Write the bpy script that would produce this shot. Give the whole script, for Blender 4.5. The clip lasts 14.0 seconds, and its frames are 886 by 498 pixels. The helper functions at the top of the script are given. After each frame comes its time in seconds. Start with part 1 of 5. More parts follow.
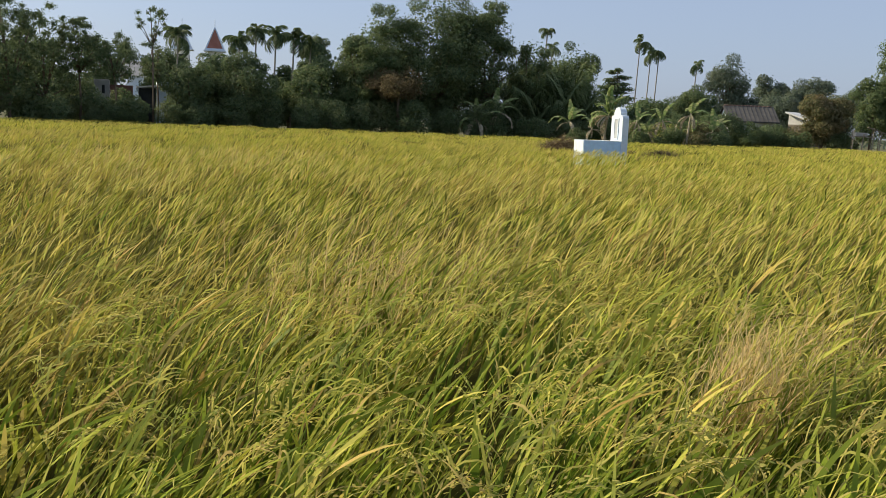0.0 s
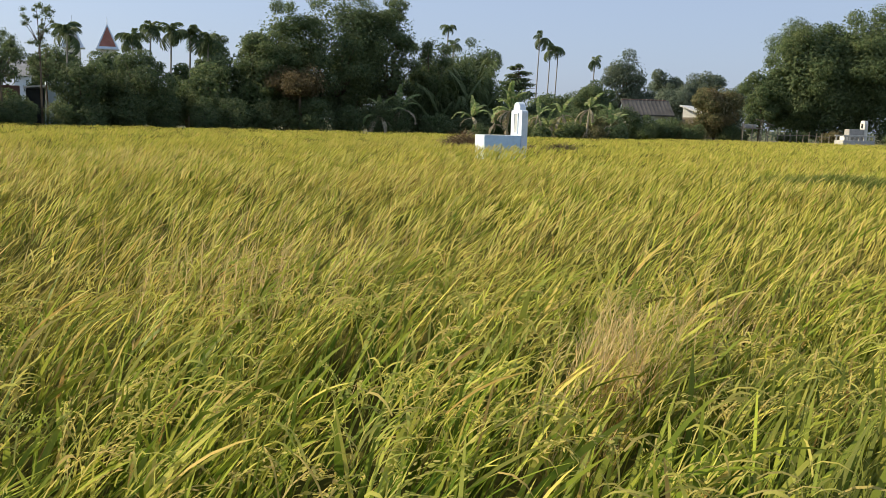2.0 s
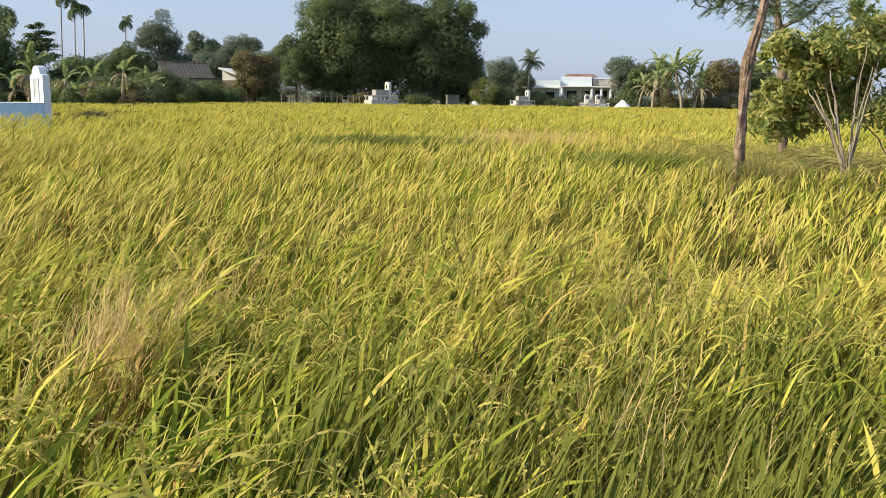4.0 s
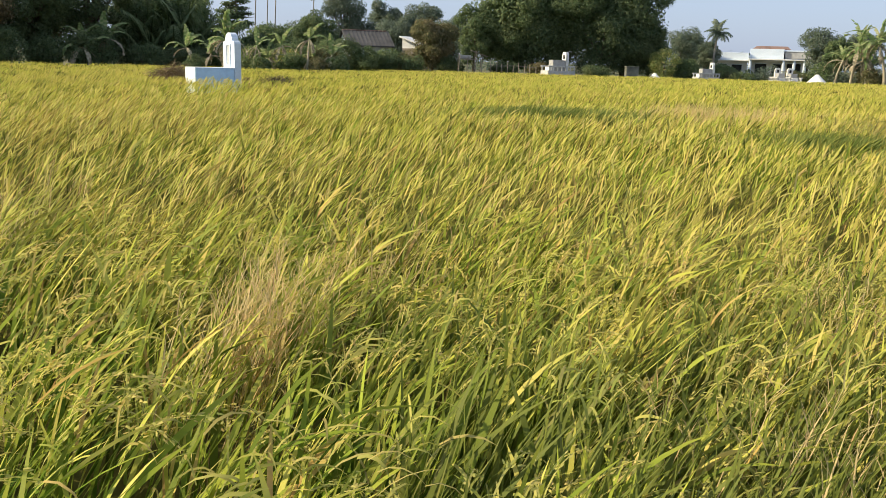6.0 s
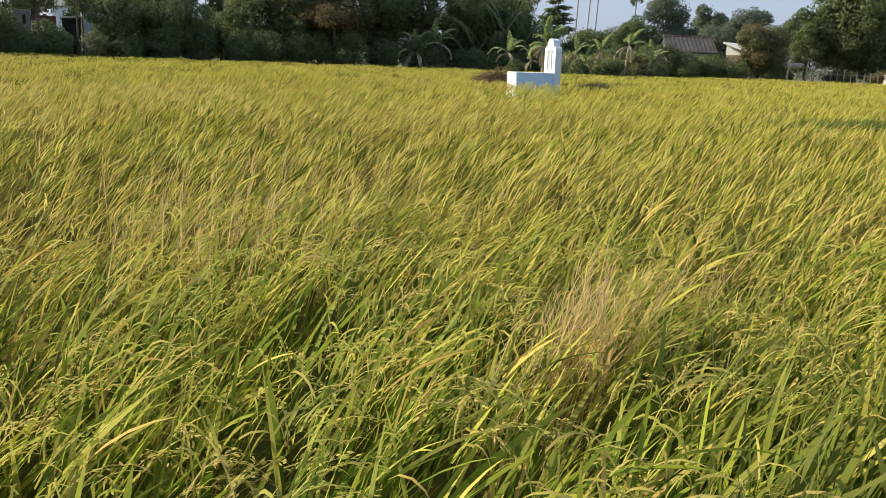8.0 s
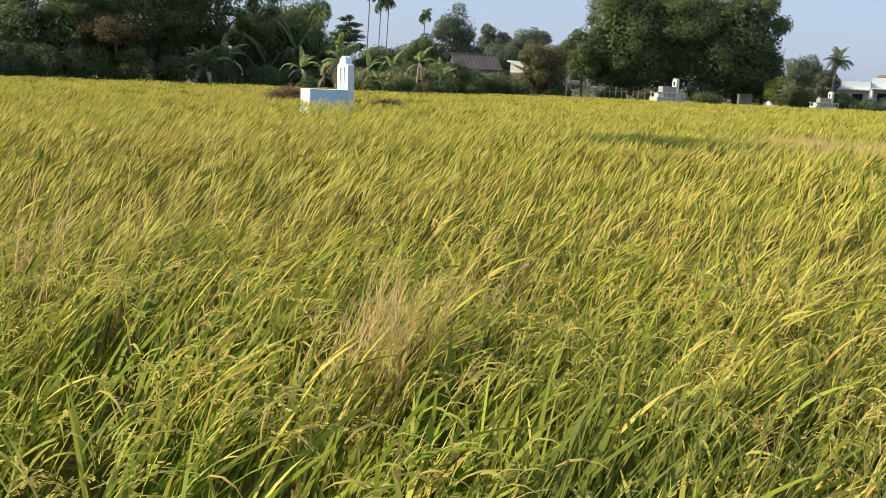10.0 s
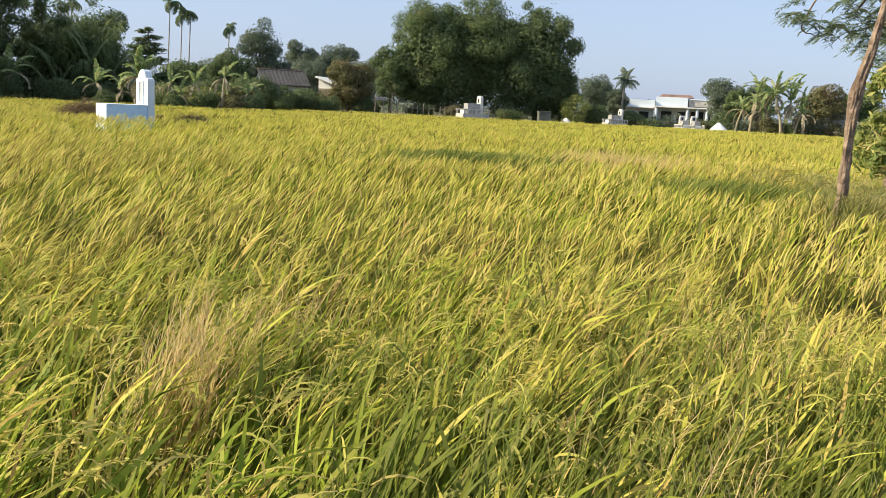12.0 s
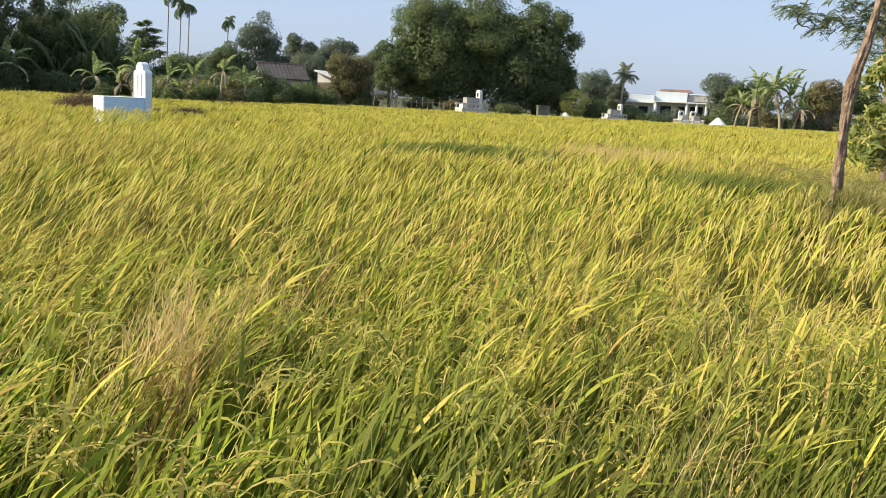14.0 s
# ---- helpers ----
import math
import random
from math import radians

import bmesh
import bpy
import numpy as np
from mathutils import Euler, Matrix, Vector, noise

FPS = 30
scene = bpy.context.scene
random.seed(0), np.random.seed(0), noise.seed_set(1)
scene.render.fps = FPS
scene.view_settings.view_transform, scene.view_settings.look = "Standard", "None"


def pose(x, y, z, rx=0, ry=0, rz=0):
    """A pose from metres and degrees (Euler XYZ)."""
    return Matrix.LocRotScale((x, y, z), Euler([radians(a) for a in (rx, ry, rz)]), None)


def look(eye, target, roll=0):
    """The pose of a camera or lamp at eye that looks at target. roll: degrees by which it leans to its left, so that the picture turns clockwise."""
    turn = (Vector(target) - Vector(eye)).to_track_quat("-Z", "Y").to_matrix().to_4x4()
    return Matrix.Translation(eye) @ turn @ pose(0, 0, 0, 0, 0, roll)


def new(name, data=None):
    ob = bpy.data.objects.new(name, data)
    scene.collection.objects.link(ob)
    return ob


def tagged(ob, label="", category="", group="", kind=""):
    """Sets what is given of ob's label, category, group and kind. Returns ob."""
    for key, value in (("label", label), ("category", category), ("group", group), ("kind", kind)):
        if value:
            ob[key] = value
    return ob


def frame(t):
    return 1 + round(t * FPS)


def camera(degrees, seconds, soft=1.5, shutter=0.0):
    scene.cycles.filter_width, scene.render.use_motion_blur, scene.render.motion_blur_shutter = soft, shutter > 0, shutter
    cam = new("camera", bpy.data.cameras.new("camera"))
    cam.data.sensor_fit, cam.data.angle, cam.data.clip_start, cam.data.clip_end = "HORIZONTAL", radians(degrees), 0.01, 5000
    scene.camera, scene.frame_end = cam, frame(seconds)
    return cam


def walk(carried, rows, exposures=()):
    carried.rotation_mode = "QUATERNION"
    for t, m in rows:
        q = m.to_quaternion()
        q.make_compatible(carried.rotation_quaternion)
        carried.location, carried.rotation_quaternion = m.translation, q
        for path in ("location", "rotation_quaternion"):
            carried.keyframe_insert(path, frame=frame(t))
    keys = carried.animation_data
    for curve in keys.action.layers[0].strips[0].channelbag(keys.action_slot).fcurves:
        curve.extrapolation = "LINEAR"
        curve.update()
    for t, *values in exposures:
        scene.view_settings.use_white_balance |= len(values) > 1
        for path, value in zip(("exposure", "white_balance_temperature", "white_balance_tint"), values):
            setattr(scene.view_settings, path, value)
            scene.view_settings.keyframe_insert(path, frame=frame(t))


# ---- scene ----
cam = camera(53.0, 14.0, soft=0.78)


def shot(x, y, z, yaw, pitch, roll):
    """A camera pose from its place, its heading to the left of +y, its tilt and its lean, in degrees."""
    return pose(x, y, z, 0, 0, yaw) @ pose(0, 0, 0, 90 + pitch, 0, 0) @ pose(0, 0, 0, 0, 0, roll)


PATH = [
    (0.0, shot(-0.284, -0.290, 1.655, 27.77, -8.17, 2.33)),
    (0.5, shot(-0.223, -0.297, 1.649, 27.69, -8.05, 2.17)),
    (1.0, shot(-0.207, -0.290, 1.649, 27.42, -7.87, 2.05)),
    (1.5, shot(-0.202, -0.282, 1.644, 27.10, -7.81, 1.96)),
    (2.0, shot(-0.166, -0.216, 1.635, 21.84, -8.16, 1.57)),
    (2.5, shot(-0.063, -0.251, 1.657, 10.58, -8.82, 0.95)),
    (3.0, shot(-0.012, -0.248, 1.655, 2.15, -9.15, 0.60)),
    (3.2, shot(0.000, -0.255, 1.657, 0.47, -9.22, 0.51)),
    (4.25, shot(0.070, -0.190, 1.690, -7.40, -10.20, 0.90)),
    (5.3, shot(0.109, -0.127, 1.719, -3.95, -11.07, 1.28)),
    (5.5, shot(0.104, -0.108, 1.718, -1.55, -11.30, 1.47)),
    (6.0, shot(0.097, -0.002, 1.687, 4.41, -12.03, 1.64)),
    (6.5, shot(0.052, 0.035, 1.679, 10.76, -12.39, 1.79)),
    (7.0, shot(-0.002, 0.056, 1.673, 17.03, -12.50, 2.15)),
    (7.2, shot(-0.015, 0.058, 1.679, 18.66, -12.64, 2.18)),
    (8.25, shot(-0.020, 0.020, 1.700, 24.60, -12.25, 2.20)),
    (9.3, shot(-0.017, -0.026, 1.719, 22.75, -11.72, 2.18)),
    (9.5, shot(-0.006, -0.064, 1.726, 21.47, -11.55, 2.15)),
    (10.0, shot(0.053, -0.143, 1.733, 11.03, -10.82, 2.51)),
    (10.5, shot(0.111, -0.144, 1.741, 2.79, -9.83, 2.67)),
    (11.0, shot(0.134, -0.141, 1.740, -1.91, -9.46, 2.67)),
    (11.5, shot(0.075, -0.133, 1.742, -1.64, -9.41, 2.99)),
    (12.0, shot(0.062, -0.118, 1.730, -1.06, -9.24, 2.89)),
    (12.5, shot(0.063, -0.122, 1.728, -0.83, -9.19, 2.72)),
    (13.0, shot(0.053, -0.088, 1.716, -0.60, -9.37, 2.61)),
    (13.5, shot(0.049, -0.092, 1.708, -0.36, -9.45, 2.79)),
    (14.0, shot(0.116, -0.113, 1.708, -1.13, -9.59, 3.07)),
]
walk(cam, PATH, [(0.0, 0.13), (1.5, 0.20), (2.5, 0.37), (3.2, 0.42), (5.5, 0.49), (7.2, 0.40), (9.3, 0.36), (10.5, 0.52), (11.0, 0.55), (14.0, 0.54)])

# ---- light ----
SUN_ANGLE, SUN_HEIGHT = 188.0, 30.0
world = bpy.data.worlds.new("world")
scene.world = world
world.use_nodes = True
wn = world.node_tree.nodes
sky = wn.new("ShaderNodeTexSky")
sky.sky_type, sky.sun_disc = "NISHITA", False
sky.sun_elevation, sky.sun_rotation = radians(SUN_HEIGHT), radians(90 - SUN_ANGLE)
sky.air_density, sky.dust_density, sky.ozone_density = 1.0, 1.6, 4.0
wn["Background"].inputs["Strength"].default_value = 0.114
haze = wn.new("ShaderNodeMix")
haze.data_type = "RGBA"
haze.inputs[0].default_value, haze.inputs[7].default_value = 0.60, (3.75, 4.4, 5.95, 1)
world.node_tree.links.new(sky.outputs[0], haze.inputs[6])
world.node_tree.links.new(haze.outputs[2], wn["Background"].inputs["Color"])
sun = new("sun", bpy.data.lights.new("sun", "SUN"))
sun.data.energy, sun.data.angle, sun.data.color = 5.0, radians(0.6), (1.0, 0.87, 0.62)
sa, sh = radians(SUN_ANGLE), radians(SUN_HEIGHT)
sun.matrix_world = look((0, 0, 40), (-math.cos(sa) * math.cos(sh), -math.sin(sa) * math.cos(sh), 40 - math.sin(sh)))


# ---- materials ----
def shader(name):
    m = bpy.data.materials.new(name)
    m.use_nodes = True
    t = m.node_tree
    return m, t, t.nodes["Principled BSDF"]


def ramp(t, stops):
    r = t.nodes.new("ShaderNodeValToRGB")
    e = r.color_ramp.elements
    while len(e) < len(stops):
        e.new(0.5)
    for k, (p, c) in enumerate(stops):
        e[k].position, e[k].color = p, (*c, 1)
    return r


def noise_tex(t, scale, detail=4.0, coords=None):
    n = t.nodes.new("ShaderNodeTexNoise")
    n.inputs["Scale"].default_value, n.inputs["Detail"].default_value = scale, detail
    if coords is None:
        coords = t.nodes.new("ShaderNodeNewGeometry").outputs["Position"]
    t.links.new(coords, n.inputs["Vector"])
    return n


def mix_rgb(t, fac, a, b, kind="MIX"):
    n = t.nodes.new("ShaderNodeMix")
    n.data_type, n.blend_type = "RGBA", kind
    for socket, value in ((n.inputs[0], fac), (n.inputs[6], a), (n.inputs[7], b)):
        if hasattr(value, "links"):
            t.links.new(value, socket)
        else:
            socket.default_value = value if isinstance(value, float) else (*value, 1)
    return n.outputs[2]


def leafy(name, stops, patch, patch_scale, patch_range=(0.48, 0.66), glow=0.35, rough=0.55, tip=None, gloss=0.22, tip_share=0.8):
    """A leaf material: one hue per leaf, drifting over the place to the patch colour, and letting light through."""
    m, t, b = shader(name)
    geo = t.nodes.new("ShaderNodeNewGeometry")
    r = ramp(t, stops)
    t.links.new(geo.outputs["Random Per Island"], r.inputs[0])
    n = noise_tex(t, patch_scale, 3.0, geo.outputs["Position"])
    mr = t.nodes.new("ShaderNodeMapRange")
    mr.inputs[1].default_value, mr.inputs[2].default_value = patch_range
    mr.inputs[4].default_value = 0.5
    t.links.new(n.outputs[0], mr.inputs[0])
    col = mix_rgb(t, mr.outputs[0], r.outputs[0], patch)
    n2 = noise_tex(t, patch_scale * 9.0, 2.0, geo.outputs["Position"])
    tone = ramp(t, [(0.30, (0.72, 0.86, 0.70)), (0.5, (1.0, 1.0, 1.0)), (0.70, (1.14, 1.06, 1.0))])
    t.links.new(n2.outputs[0], tone.inputs[0])
    col = mix_rgb(t, 1.0, col, tone.outputs[0], "MULTIPLY")
    if tip:
        at = t.nodes.new("ShaderNodeAttribute")
        at.attribute_name = "along"
        tr = t.nodes.new("ShaderNodeMapRange")
        tr.inputs[1].default_value, tr.inputs[2].default_value, tr.inputs[4].default_value = 0.45, 1.0, tip_share
        t.links.new(at.outputs["Fac"], tr.inputs[0])
        col = mix_rgb(t, tr.outputs[0], col, tip)
    t.links.new(col, b.inputs["Base Color"])
    b.inputs["Roughness"].default_value = rough
    b.inputs["Specular IOR Level"].default_value = gloss
    tl = t.nodes.new("ShaderNodeBsdfTranslucent")
    t.links.new(col, tl.inputs[0])
    mx = t.nodes.new("ShaderNodeMixShader")
    mx.inputs[0].default_value = glow
    t.links.new(b.outputs[0], mx.inputs[1])
    t.links.new(tl.outputs[0], mx.inputs[2])
    t.links.new(mx.outputs[0], t.nodes["Material Output"].inputs[0])
    return m


def solid(name, a, b2, scale=3.0, rough=0.8, bump=0.2, fine=40.0, gloss=0.2):
    """A dull surface: two tones in large stains, a finer grain, and relief."""
    m, t, b = shader(name)
    geo = t.nodes.new("ShaderNodeNewGeometry")
    n1 = noise_tex(t, scale, 6.0, geo.outputs["Position"])
    n2 = noise_tex(t, fine, 4.0, geo.outputs["Position"])
    r = ramp(t, [(0.32, a), (0.68, b2)])
    t.links.new(n1.outputs[0], r.inputs[0])
    g = ramp(t, [(0.25, (0.88, 0.88, 0.88)), (0.75, (1.06, 1.06, 1.06))])
    t.links.new(n2.outputs[0], g.inputs[0])
    col = mix_rgb(t, 1.0, r.outputs[0], g.outputs[0], "MULTIPLY")
    t.links.new(col, b.inputs["Base Color"])
    b.inputs["Roughness"].default_value = rough
    b.inputs["Specular IOR Level"].default_value = gloss
    bp = t.nodes.new("ShaderNodeBump")
    bp.inputs["Strength"].default_value, bp.inputs["Distance"].default_value = bump, 0.02
    t.links.new(n2.outputs[0], bp.inputs["Height"])
    t.links.new(bp.outputs[0], b.inputs["Normal"])
    return m


RICE = leafy("rice_leaf", [(0.0, (0.052, 0.084, 0.010)), (0.34, (0.160, 0.235, 0.026)), (0.66, (0.430, 0.465, 0.066)), (0.88, (0.650, 0.600, 0.140)), (0.96, (0.680, 0.490, 0.160)), (1.0, (0.500, 0.300, 0.105))],
             (0.480, 0.355, 0.115), 0.25, (0.50, 0.72), 0.30, 0.6, (0.580, 0.545, 0.078), 0.03, 0.36)
RICE_MID = leafy("rice_leaf_ripe", [(0.0, (0.038, 0.055, 0.010)), (0.34, (0.130, 0.155, 0.022)), (0.60, (0.390, 0.380, 0.062)), (0.84, (0.640, 0.560, 0.135)), (0.95, (0.640, 0.520, 0.190)), (1.0, (0.450, 0.270, 0.105))],
                 (0.430, 0.310, 0.115), 0.22, (0.44, 0.66), 0.28, 0.6, (0.560, 0.500, 0.085), 0.03, 0.28)
BROAD = leafy("rice_broad_leaf", [(0.0, (0.085, 0.150, 0.020)), (0.45, (0.170, 0.260, 0.032)), (0.8, (0.300, 0.370, 0.055)), (1.0, (0.480, 0.440, 0.100))],
              (0.280, 0.320, 0.055), 0.6, (0.5, 0.7), 0.42, 0.5, (0.420, 0.410, 0.080), 0.08, 0.5)
RICE_FAR = leafy("rice_leaf_far", [(0.0, (0.200, 0.230, 0.040)), (0.34, (0.355, 0.365, 0.060)), (0.75, (0.530, 0.480, 0.095)), (1.0, (0.560, 0.430, 0.145))],
                 (0.450, 0.355, 0.125), 0.10, (0.54, 0.72), 0.36, 0.65, (0.550, 0.500, 0.085), 0.03, 0.6)
GRAIN = leafy("rice_grain", [(0.0, (0.54, 0.52, 0.12)), (0.6, (0.68, 0.60, 0.17)), (1.0, (0.64, 0.48, 0.19))], (0.58, 0.50, 0.17), 0.5, (0.5, 0.7), 0.45, 0.6, None, 0.05)
STRAND = leafy("rice_strand", [(0.0, (0.40, 0.43, 0.08)), (0.6, (0.58, 0.54, 0.13)), (1.0, (0.58, 0.44, 0.16))], (0.46, 0.40, 0.13), 0.5, (0.5, 0.7), 0.42, 0.6, None, 0.05)
# stalk brown-green kept dark, so gaps between the blades read as shade
UNDER = solid("rice_gap_shade", (0.075, 0.078, 0.018), (0.13, 0.115, 0.030), 1.2, 1.0, 0.4, 30, 0.0)
STRAW = leafy("dry_seed_grass", [(0.0, (0.62, 0.46, 0.21)), (0.6, (0.72, 0.56, 0.28)), (1.0, (0.58, 0.38, 0.17))], (0.64, 0.47, 0.22), 2.0, (0.5, 0.7), 0.4, 0.7)
STRAW_GREEN = leafy("weed_leaf", [(0.0, (0.16, 0.20, 0.05)), (0.5, (0.30, 0.29, 0.09)), (1.0, (0.46, 0.38, 0.18))], (0.35, 0.30, 0.12), 1.0, (0.5, 0.7), 0.35, 0.6)
BUND = leafy("bund_grass_leaf", [(0.0, (0.069, 0.110, 0.018)), (0.5, (0.138, 0.186, 0.028)), (0.9, (0.235, 0.249, 0.048)), (1.0, (0.346, 0.290, 0.110))], (0.166, 0.179, 0.030), 0.8, (0.5, 0.7), 0.42, 0.6, (0.194, 0.214, 0.038), 0.2)
# rice green darkened to hold the shade of the hollows
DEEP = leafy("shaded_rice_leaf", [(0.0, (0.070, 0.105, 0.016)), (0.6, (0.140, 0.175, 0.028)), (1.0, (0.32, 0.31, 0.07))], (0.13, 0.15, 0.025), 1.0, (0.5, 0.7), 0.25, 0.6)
EARTH = solid("earth", (0.09, 0.10, 0.04), (0.16, 0.14, 0.07), 0.15, 0.95, 0.5, 6)
# dark, mid and warm greens are lightened to stand in for distance haze
GREEN_DARK = leafy("leaf_dark", [(0.0, (0.086, 0.122, 0.064)), (0.5, (0.132, 0.180, 0.084)), (1.0, (0.200, 0.240, 0.110))], (0.205, 0.208, 0.098), 0.35, (0.55, 0.75), 0.45, 0.65, None, 0.2)
GREEN_MID = leafy("leaf_mid", [(0.0, (0.098, 0.138, 0.068)), (0.5, (0.148, 0.204, 0.088)), (1.0, (0.230, 0.272, 0.122))], (0.204, 0.228, 0.098), 0.4, (0.5, 0.7), 0.45, 0.65, None, 0.2)
GREEN_WARM = leafy("leaf_warm", [(0.0, (0.102, 0.114, 0.054)), (0.5, (0.172, 0.170, 0.078)), (1.0, (0.278, 0.230, 0.118))], (0.270, 0.196, 0.112), 0.5, (0.5, 0.7), 0.4, 0.65, None, 0.2)
# farthest crowns and woods: pale bluish haze mixed into the leaf colour
GREEN_HAZED = leafy("leaf_far", [(0.0, (0.124, 0.160, 0.112)), (0.5, (0.162, 0.202, 0.140)), (1.0, (0.212, 0.246, 0.176))], (0.188, 0.208, 0.152), 0.4, (0.5, 0.7), 0.4, 0.65, None, 0.2)
FEATHER = leafy("feather_leaf", [(0.0, (0.130, 0.185, 0.115)), (0.5, (0.205, 0.265, 0.155)), (1.0, (0.300, 0.340, 0.200))], (0.210, 0.250, 0.140), 1.0, (0.5, 0.7), 0.5, 0.6, None, 0.2)
GREEN_LIGHT = leafy("leaf_yellow_green", [(0.0, (0.170, 0.240, 0.075)), (0.5, (0.310, 0.370, 0.115)), (0.85, (0.520, 0.500, 0.180)), (1.0, (0.700, 0.540, 0.240))], (0.370, 0.360, 0.110), 1.5, (0.5, 0.7), 0.5)
WITHERED = leafy("leaf_withered", [(0.0, (0.105, 0.088, 0.048)), (0.5, (0.170, 0.132, 0.068)), (1.0, (0.25, 0.188, 0.100))], (0.13, 0.13, 0.062), 0.8, (0.5, 0.7), 0.4, 0.7, None, 0.15)
BANANA = leafy("banana_leaf", [(0.0, (0.190, 0.280, 0.105)), (0.6, (0.310, 0.390, 0.155)), (1.0, (0.480, 0.460, 0.240))], (0.520, 0.440, 0.270), 0.6, (0.5, 0.75), 0.45, 0.5)
BANANA_DRY = leafy("banana_leaf_dry", [(0.0, (0.32, 0.26, 0.17)), (1.0, (0.60, 0.53, 0.40))], (0.34, 0.28, 0.18), 0.8, (0.5, 0.75), 0.3, 0.8)
BARK = solid("bark", (0.10, 0.075, 0.05), (0.19, 0.145, 0.10), 1.5, 0.95, 0.9, 14)
BARK_NEAR = solid("bark_rough", (0.13, 0.090, 0.066), (0.38, 0.285, 0.215), 9.0, 0.95, 1.0, 34)
PALM_BARK = solid("palm_bark", (0.26, 0.24, 0.20), (0.38, 0.35, 0.30), 2.0, 0.9, 0.4, 12)
WHITE = solid("white_limewash", (0.62, 0.71, 0.79), (0.70, 0.77, 0.83), 1.3, 0.75, 0.02, 8)
# limewash tinted blue to carry the sky-lit shade of the tomb's sides
SHADE_BLUE = solid("shade_blue_limewash", (0.48, 0.69, 0.90), (0.55, 0.74, 0.92), 1.2, 0.75, 0.02, 8)
NICHE = solid("niche_plaque", (0.35, 0.37, 0.38), (0.48, 0.50, 0.50), 6, 0.6, 0.1, 30)
CONCRETE = solid("weathered_concrete", (0.28, 0.28, 0.27), (0.44, 0.43, 0.40), 1.4, 0.9, 0.3, 12)
# concrete darkened in its colour for the shade under the great tree
SHADED_CONCRETE = solid("shaded_concrete", (0.10, 0.11, 0.09), (0.20, 0.20, 0.17), 1.4, 0.9, 0.3, 12)
PALE_STONE = solid("pale_weathered_stone", (0.40, 0.40, 0.38), (0.58, 0.57, 0.53), 1.6, 0.9, 0.3, 12)
CREAM = solid("cream_plaster", (0.66, 0.65, 0.60), (0.78, 0.77, 0.72), 0.6, 0.8, 0.15, 8)
DARK = solid("dark_opening", (0.02, 0.022, 0.022), (0.04, 0.042, 0.04), 2, 0.6, 0.1, 10)
ROOF_GREY = solid("old_roof_sheet", (0.075, 0.072, 0.068), (0.135, 0.126, 0.116), 0.9, 0.85, 0.4, 6)
ROOF_RED = solid("red_roof_tile", (0.30, 0.12, 0.085), (0.40, 0.18, 0.13), 1.0, 0.75, 0.3, 8)
ROOF_FADED = solid("faded_red_tile", (0.24, 0.15, 0.12), (0.34, 0.22, 0.18), 1.0, 0.85, 0.3, 8)
BRICK_WALL = solid("red_brown_wall", (0.13, 0.07, 0.055), (0.19, 0.10, 0.08), 1.2, 0.9, 0.3, 9)
TIMBER = solid("grey_timber", (0.20, 0.17, 0.13), (0.34, 0.30, 0.24), 3, 0.9, 0.5, 25)
TARP = solid("white_sheet", (0.78, 0.77, 0.72), (0.86, 0.85, 0.80), 1.5, 0.6, 0.2, 10)


# ---- building blocks ----
def mesh_ob(name, verts, faces, material, parent=None, along=None, smooth=False):
    me = bpy.data.meshes.new(name)
    me.from_pydata(verts, [], faces)
    me.materials.append(material)
    if along is not None:
        a = me.attributes.new("along", "FLOAT", "POINT")
        a.data.foreach_set("value", np.asarray(along, np.float32))
    if smooth:
        me.polygons.foreach_set("use_smooth", np.ones(len(me.polygons), bool))
    ob = new(name, me)
    ob.parent = parent
    return ob


def part(name, bm, material, parent, label=""):
    """One bmesh as one mesh object under a thing or a part."""
    me = bpy.data.meshes.new(name)
    bm.to_mesh(me)
    bm.free()
    me.materials.append(material)
    ob = new(name, me)
    ob.parent = parent
    return tagged(ob, label)


def thing(name, x, y, z, turn, label, category, group=""):
    ob = new(name)
    ob.matrix_world = pose(x, y, z, 0, 0, turn)
    return tagged(ob, label, category, group)


def box(bm, x0, x1, y0, y1, z0, z1, bevel=0.0):
    r = bmesh.ops.create_cube(bm, size=1.0)
    for v in r["verts"]:
        v.co = Vector((x0 + (v.co.x + 0.5) * (x1 - x0), y0 + (v.co.y + 0.5) * (y1 - y0), z0 + (v.co.z + 0.5) * (z1 - z0)))
    if bevel:
        es = list({e for v in r["verts"] for e in v.link_edges})
        bmesh.ops.bevel(bm, geom=es, offset=bevel, segments=2, affect="EDGES", profile=0.5)
    return bm


def boxed(*args):
    return box(bmesh.new(), *args)


def prism(points, y0, y1, bevel=0.0):
    """A shape drawn in x and z, made thick along y."""
    bm = bmesh.new()
    f = bm.faces.new([bm.verts.new((x, y0, z)) for x, z in points])
    g = bmesh.ops.extrude_face_region(bm, geom=[f])
    for v in g["geom"]:
        if isinstance(v, bmesh.types.BMVert):
            v.co.y = y1
    bmesh.ops.recalc_face_normals(bm, faces=bm.faces)
    if bevel:
        bmesh.ops.bevel(bm, geom=bm.edges[:], offset=bevel, segments=2, affect="EDGES", profile=0.5)
    return bm


